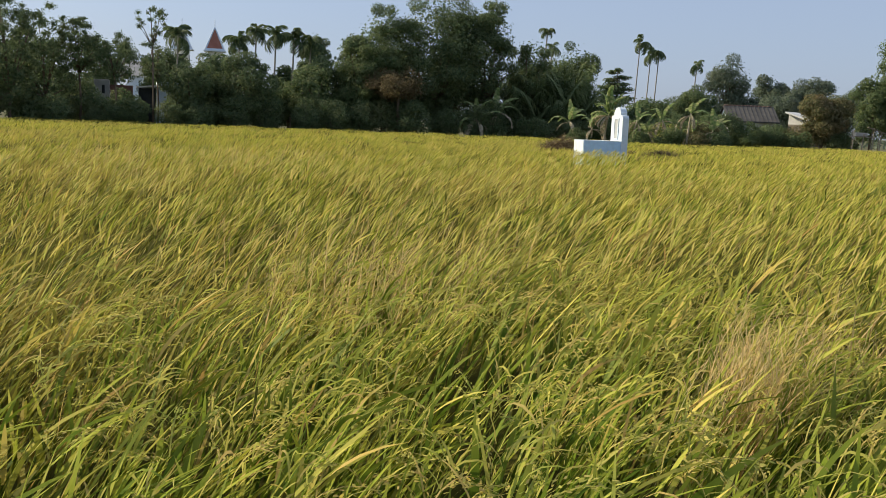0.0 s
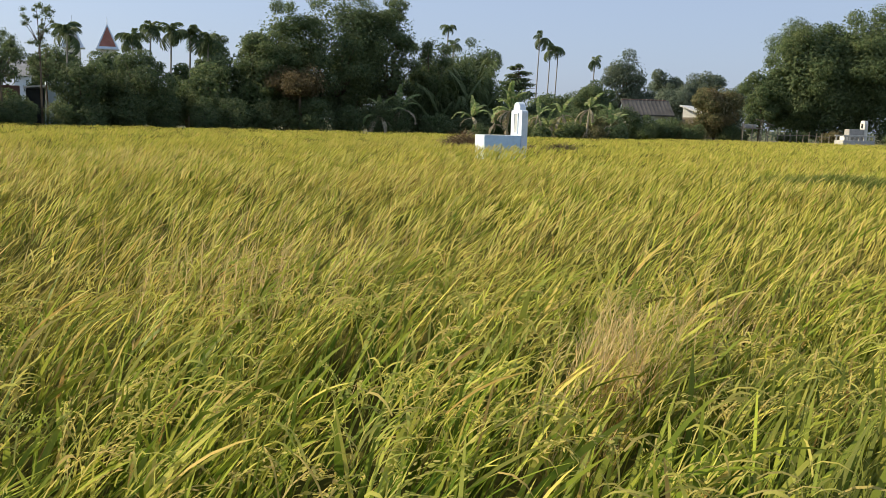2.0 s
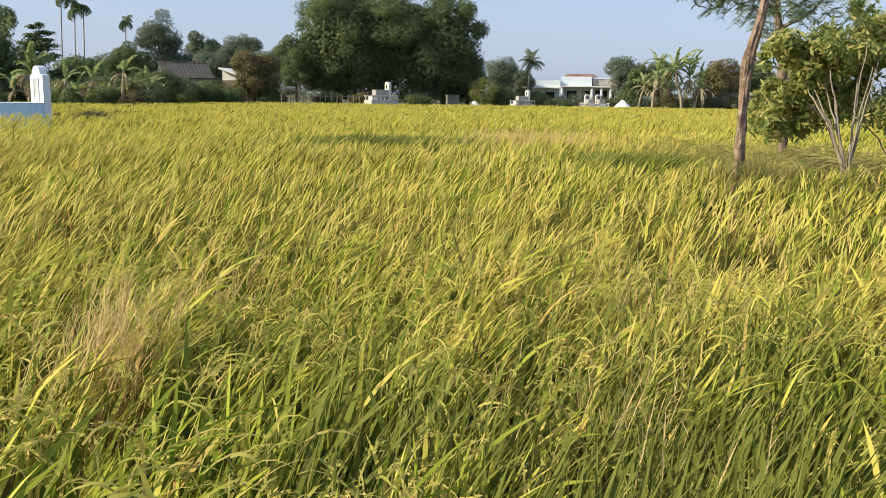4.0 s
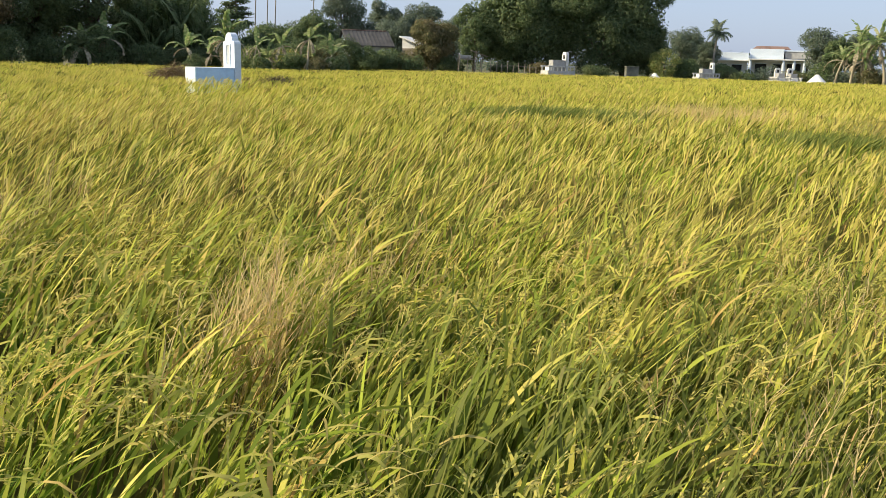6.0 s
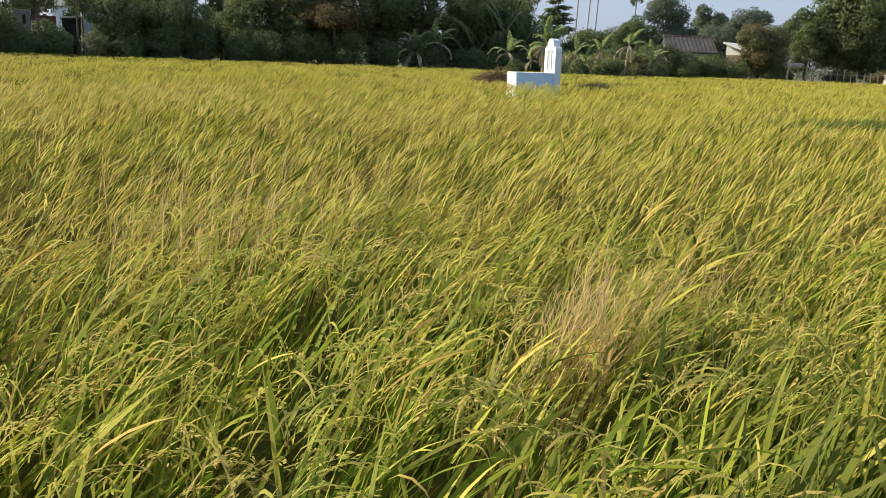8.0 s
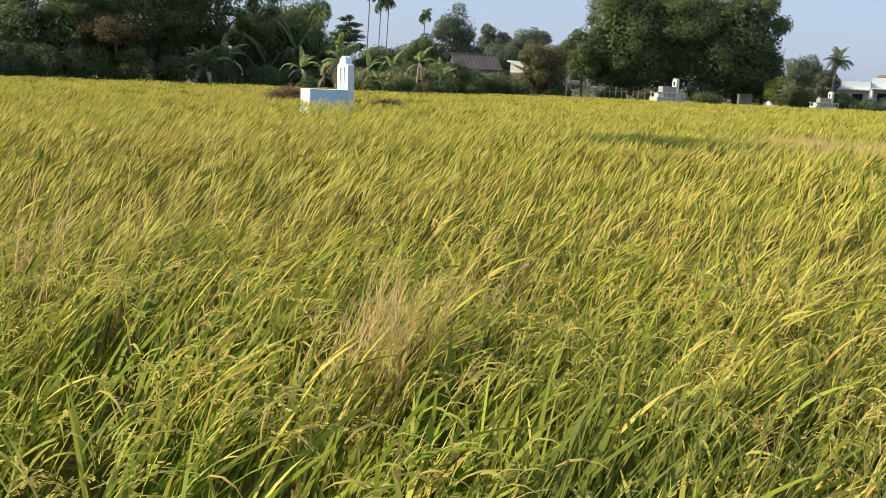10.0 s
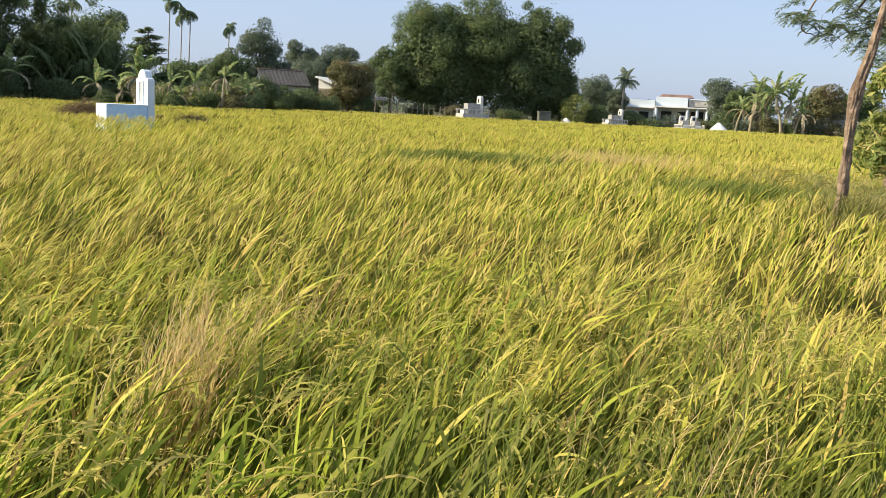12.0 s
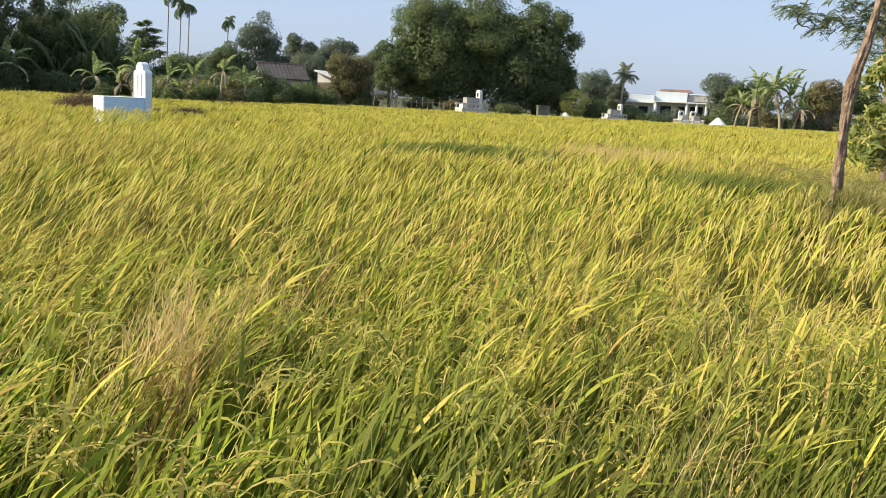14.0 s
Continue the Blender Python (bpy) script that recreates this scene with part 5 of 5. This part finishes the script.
mesh_ob("trunk", v, f, BARK_NEAR, second, smooth=True)
for q in ([(-0.15, 0, 2.7), (0.2, -0.3, 2.95), (0.5, -0.5, 3.4)], [(-0.2, 0, 3.1), (-0.5, -0.2, 3.5), (-0.7, -0.3, 3.9)], [(-0.1, 0, 2.5), (0.15, -0.1, 2.35), (0.3, -0.2, 2.3)]):
    v, f = wood(q, [0.03, 0.02, 0.01], 6, rng)
    mesh_ob("branch", v, f, BARK_NEAR, second, smooth=True)
tips = [(rng.uniform(-1.0, 0.9), rng.uniform(-0.9, -0.2), rng.uniform(2.75, 3.9), rng.uniform(0, 6.28)) for _ in range(26)]
crown = big_mesh("crown", feather_sprays(rng, tips, 0.34, 8, 0.14), FEATHER)
crown.parent = second
# leafy shrub round the second trunk
shrub = thing("shrub", 5.42, 9.0, 0, 0, "yellow-green leafy shrub with bare grey stems", "shrub")
for k in range(11):
    tx, ty, tz = rng.uniform(-0.55, 0.45), rng.uniform(-0.3, 0.5), rng.uniform(1.6, 2.3)
    v, f = wood([(rng.normal(0.02, 0.03), rng.normal(-0.2, 0.03), 0.0), (0.02 + 0.1 * tx, -0.2 + 0.1 * ty, 0.95), (0.5 * tx, 0.5 * ty - 0.1, 1.45), (tx, ty, tz)], [0.018, 0.014, 0.010, 0.005], 7, rng, 0.06)
    mesh_ob("stem", v, f, TIMBER, shrub, smooth=True)
blobs = [(rng.normal(0.15, 0.30), rng.normal(0.3, 0.25), rng.normal(2.20, 0.16), 0.20, 0.20, 0.16) for _ in range(20)]
blobs += [(rng.uniform(-0.62, -0.05), rng.uniform(0.4, 0.75), rng.uniform(1.3, 2.35), 0.17, 0.17, 0.17) for _ in range(36)]
blobs += [(rng.uniform(0.1, 0.6), rng.uniform(0.3, 0.7), rng.uniform(1.4, 2.5), 0.2, 0.2, 0.2) for _ in range(16)]
foliage = big_mesh("foliage", [leaf_cloud(rng, blobs, 13000, 0.10, 0.3, 0.32, 0.0, True)], GREEN_LIGHT)
foliage.parent = shrub
second_shrub = thing("shrub", 6.5, 9.3, 0, 0, "dense yellow-green leafy shrub beside the tree trunks", "shrub")
for k in range(9):
    tx, ty, tz = rng.uniform(-0.5, 0.6), rng.uniform(-0.4, 0.5), rng.uniform(1.5, 2.4)
    v, f = wood([(rng.normal(0, 0.05), rng.normal(0, 0.05), 0.0), (0.3 * tx, 0.3 * ty, 1.0), (tx, ty, tz)], [0.014, 0.010, 0.005], 6, rng, 0.06)
    mesh_ob("stem", v, f, TIMBER, second_shrub, smooth=True)
blobs = [(rng.normal(0.05, 0.42), rng.normal(0.0, 0.35), rng.uniform(1.35, 2.6), 0.22, 0.22, 0.2) for _ in range(46)]
foliage = big_mesh("foliage", [leaf_cloud(rng, blobs, 7500, 0.10, 0.3, 0.32, 0.0, True)], GREEN_LIGHT)
foliage.parent = second_shrub
# rough weeds at the foot of the trees
x = RNG.normal(6.2, 0.9, 5200)
y = RNG.normal(10.8, 1.6, 5200)
keep = x > 4.75
x, y = x[keep], y[keep]
x2, y2 = RNG.normal(4.35, 0.22, 420), RNG.normal(8.75, 0.2, 420)
foot = blades(x2, y2, 1.06, 0.45, 0.011, 4, 0.0, 0.0, 0.4, 1.6, (0.1, 0.6), (0.2, 1.2))
weeds = big_mesh("weeds", [foot, blades(x, y, 0.98, 0.5, 0.011, 4, 0.0, 0.0, 0.4, 1.6, (0.1, 0.8), (0.4, 1.6))], STRAW_GREEN)
tagged(weeds, "tangled dry green weeds round the tree trunks", "weeds", kind="stuff")


# ---- details in the crop ----
def panicles(x, y, top, grains, lengths, wind=0.6):
    """Drooping ears of rice: bent stalks hung with paired grains."""
    n = len(x)
    az, th, bd = RNG.normal(wind, 0.9, n), RNG.uniform(0.05, 0.4, n), RNG.uniform(1.5, 2.5, n)
    ln = lengths * RNG.uniform(0.8, 1.2, n)
    z = top + waves(x, y) - hollow(x, y) + RNG.normal(0, 0.04, n) - 0.55 * ln
    base = np.stack([x, y, z], -1)
    chunks = [ribbons(base, az, th, bd, ln, np.full(n, 0.005), RNG.normal(0, 0.3, n), 6)]
    for k in range(grains):
        u = 0.35 + 0.65 * (k + 0.5) / grains
        m = np.linspace(0, u, 10)
        ang = th[:, None] + bd[:, None] * m[None]
        out, up = np.sin(ang).mean(1) * ln * u, np.cos(ang).mean(1) * ln * u
        p = base + np.stack([out * np.cos(az), out * np.sin(az), up], -1) + RNG.normal(0, 0.006, (n, 3))
        chunks.append(ribbons(p, az + RNG.normal(0, 0.45, n), th + bd * u + RNG.normal(0, 0.22, n), RNG.uniform(-0.2, 0.4, n), np.full(n, 0.0145) * RNG.uniform(0.8, 1.3, n), np.full(n, 0.0060), RNG.normal(0, 0.8, n), 2))
    return chunks


x, y, r, lift, turn = sown(1.1, 4.0, 58, tuft=4, loose=0.05)
ears = big_mesh("rice_ears", panicles(x, y, TOP + 0.03, 26, 0.26), GRAIN)
tagged(ears, "drooping ripening ears of rice grain", "rice", kind="stuff")
x, y, r, lift, turn = sown(4.0, 20.0, 40, tuft=4, loose=0.06)
n = len(x)
ears = big_mesh("rice_ears", [ribbons(np.stack([x, y, TOP + waves(x, y) - hollow(x, y) + lift - 0.10], -1), RNG.normal(0.6, 0.7, n), RNG.uniform(0.15, 0.7, n), RNG.uniform(0.2, 1.3, n), RNG.uniform(0.12, 0.2, n), np.interp(r, [4, 20], [0.010, 0.017]), RNG.normal(0, 0.6, n), 3)], GRAIN)
tagged(ears, "drooping ripening ears of rice grain", "rice", kind="stuff")


def seed_grass(cx, cy, rx, ry, count, top, label):
    """Tan wispy seed heads standing among the rice: thin stems with fine side sprays."""
    x, y = RNG.normal(cx, rx, count), RNG.normal(cy, ry, count)
    az = RNG.normal(0.2, 0.6, count)
    ln = RNG.uniform(0.4, 0.65, count)
    th, bd = RNG.uniform(0.05, 0.4, count), RNG.uniform(0.1, 0.5, count)
    base = np.stack([x, y, top - ln + RNG.normal(0, 0.05, count)], -1)
    chunks = [ribbons(base, az, th, bd, ln, np.full(count, 0.0065), RNG.normal(0, 0.3, count), 4)]
    for k in range(11):
        u = 0.45 + 0.55 * k / 10
        p = base + np.stack([np.sin(th + 0.4 * bd * u) * ln * u * np.cos(az), np.sin(th + 0.4 * bd * u) * ln * u * np.sin(az), np.cos(th + 0.4 * bd * u) * ln * u], -1)
        chunks.append(ribbons(p, RNG.uniform(0, 6.28, count), RNG.uniform(0.2, 0.8, count), RNG.uniform(0.1, 0.6, count), RNG.uniform(0.04, 0.10, count), np.full(count, 0.0028), RNG.normal(0, 0.5, count), 2))
    tagged(big_mesh("seed_grass", chunks, STRAW), label, "wild grass", kind="stuff")


for cx, cy, rx, ry, c, t_ in ((-0.78, 2.62, 0.08, 0.16, 92, 1.0), (-0.68, 3.3, 0.18, 0.3, 46, 0.98), (-2.65, 3.4, 0.32, 0.24, 100, 0.97), (1.25, 3.3, 0.35, 0.3, 60, 0.93), (-3.7, 5.5, 0.9, 0.5, 80, 0.93), (3.0, 16.4, 0.5, 0.5, 380, 0.98), (4.0, 16.0, 0.6, 0.6, 380, 0.98), (0.75, 2.0, 0.22, 0.2, 30, 0.92), (-12.2, 11.6, 1.5, 1.3, 420, 0.96)):
    seed_grass(cx, cy, rx, ry, c, t_, "tan wispy seed heads of wild grass in the rice")
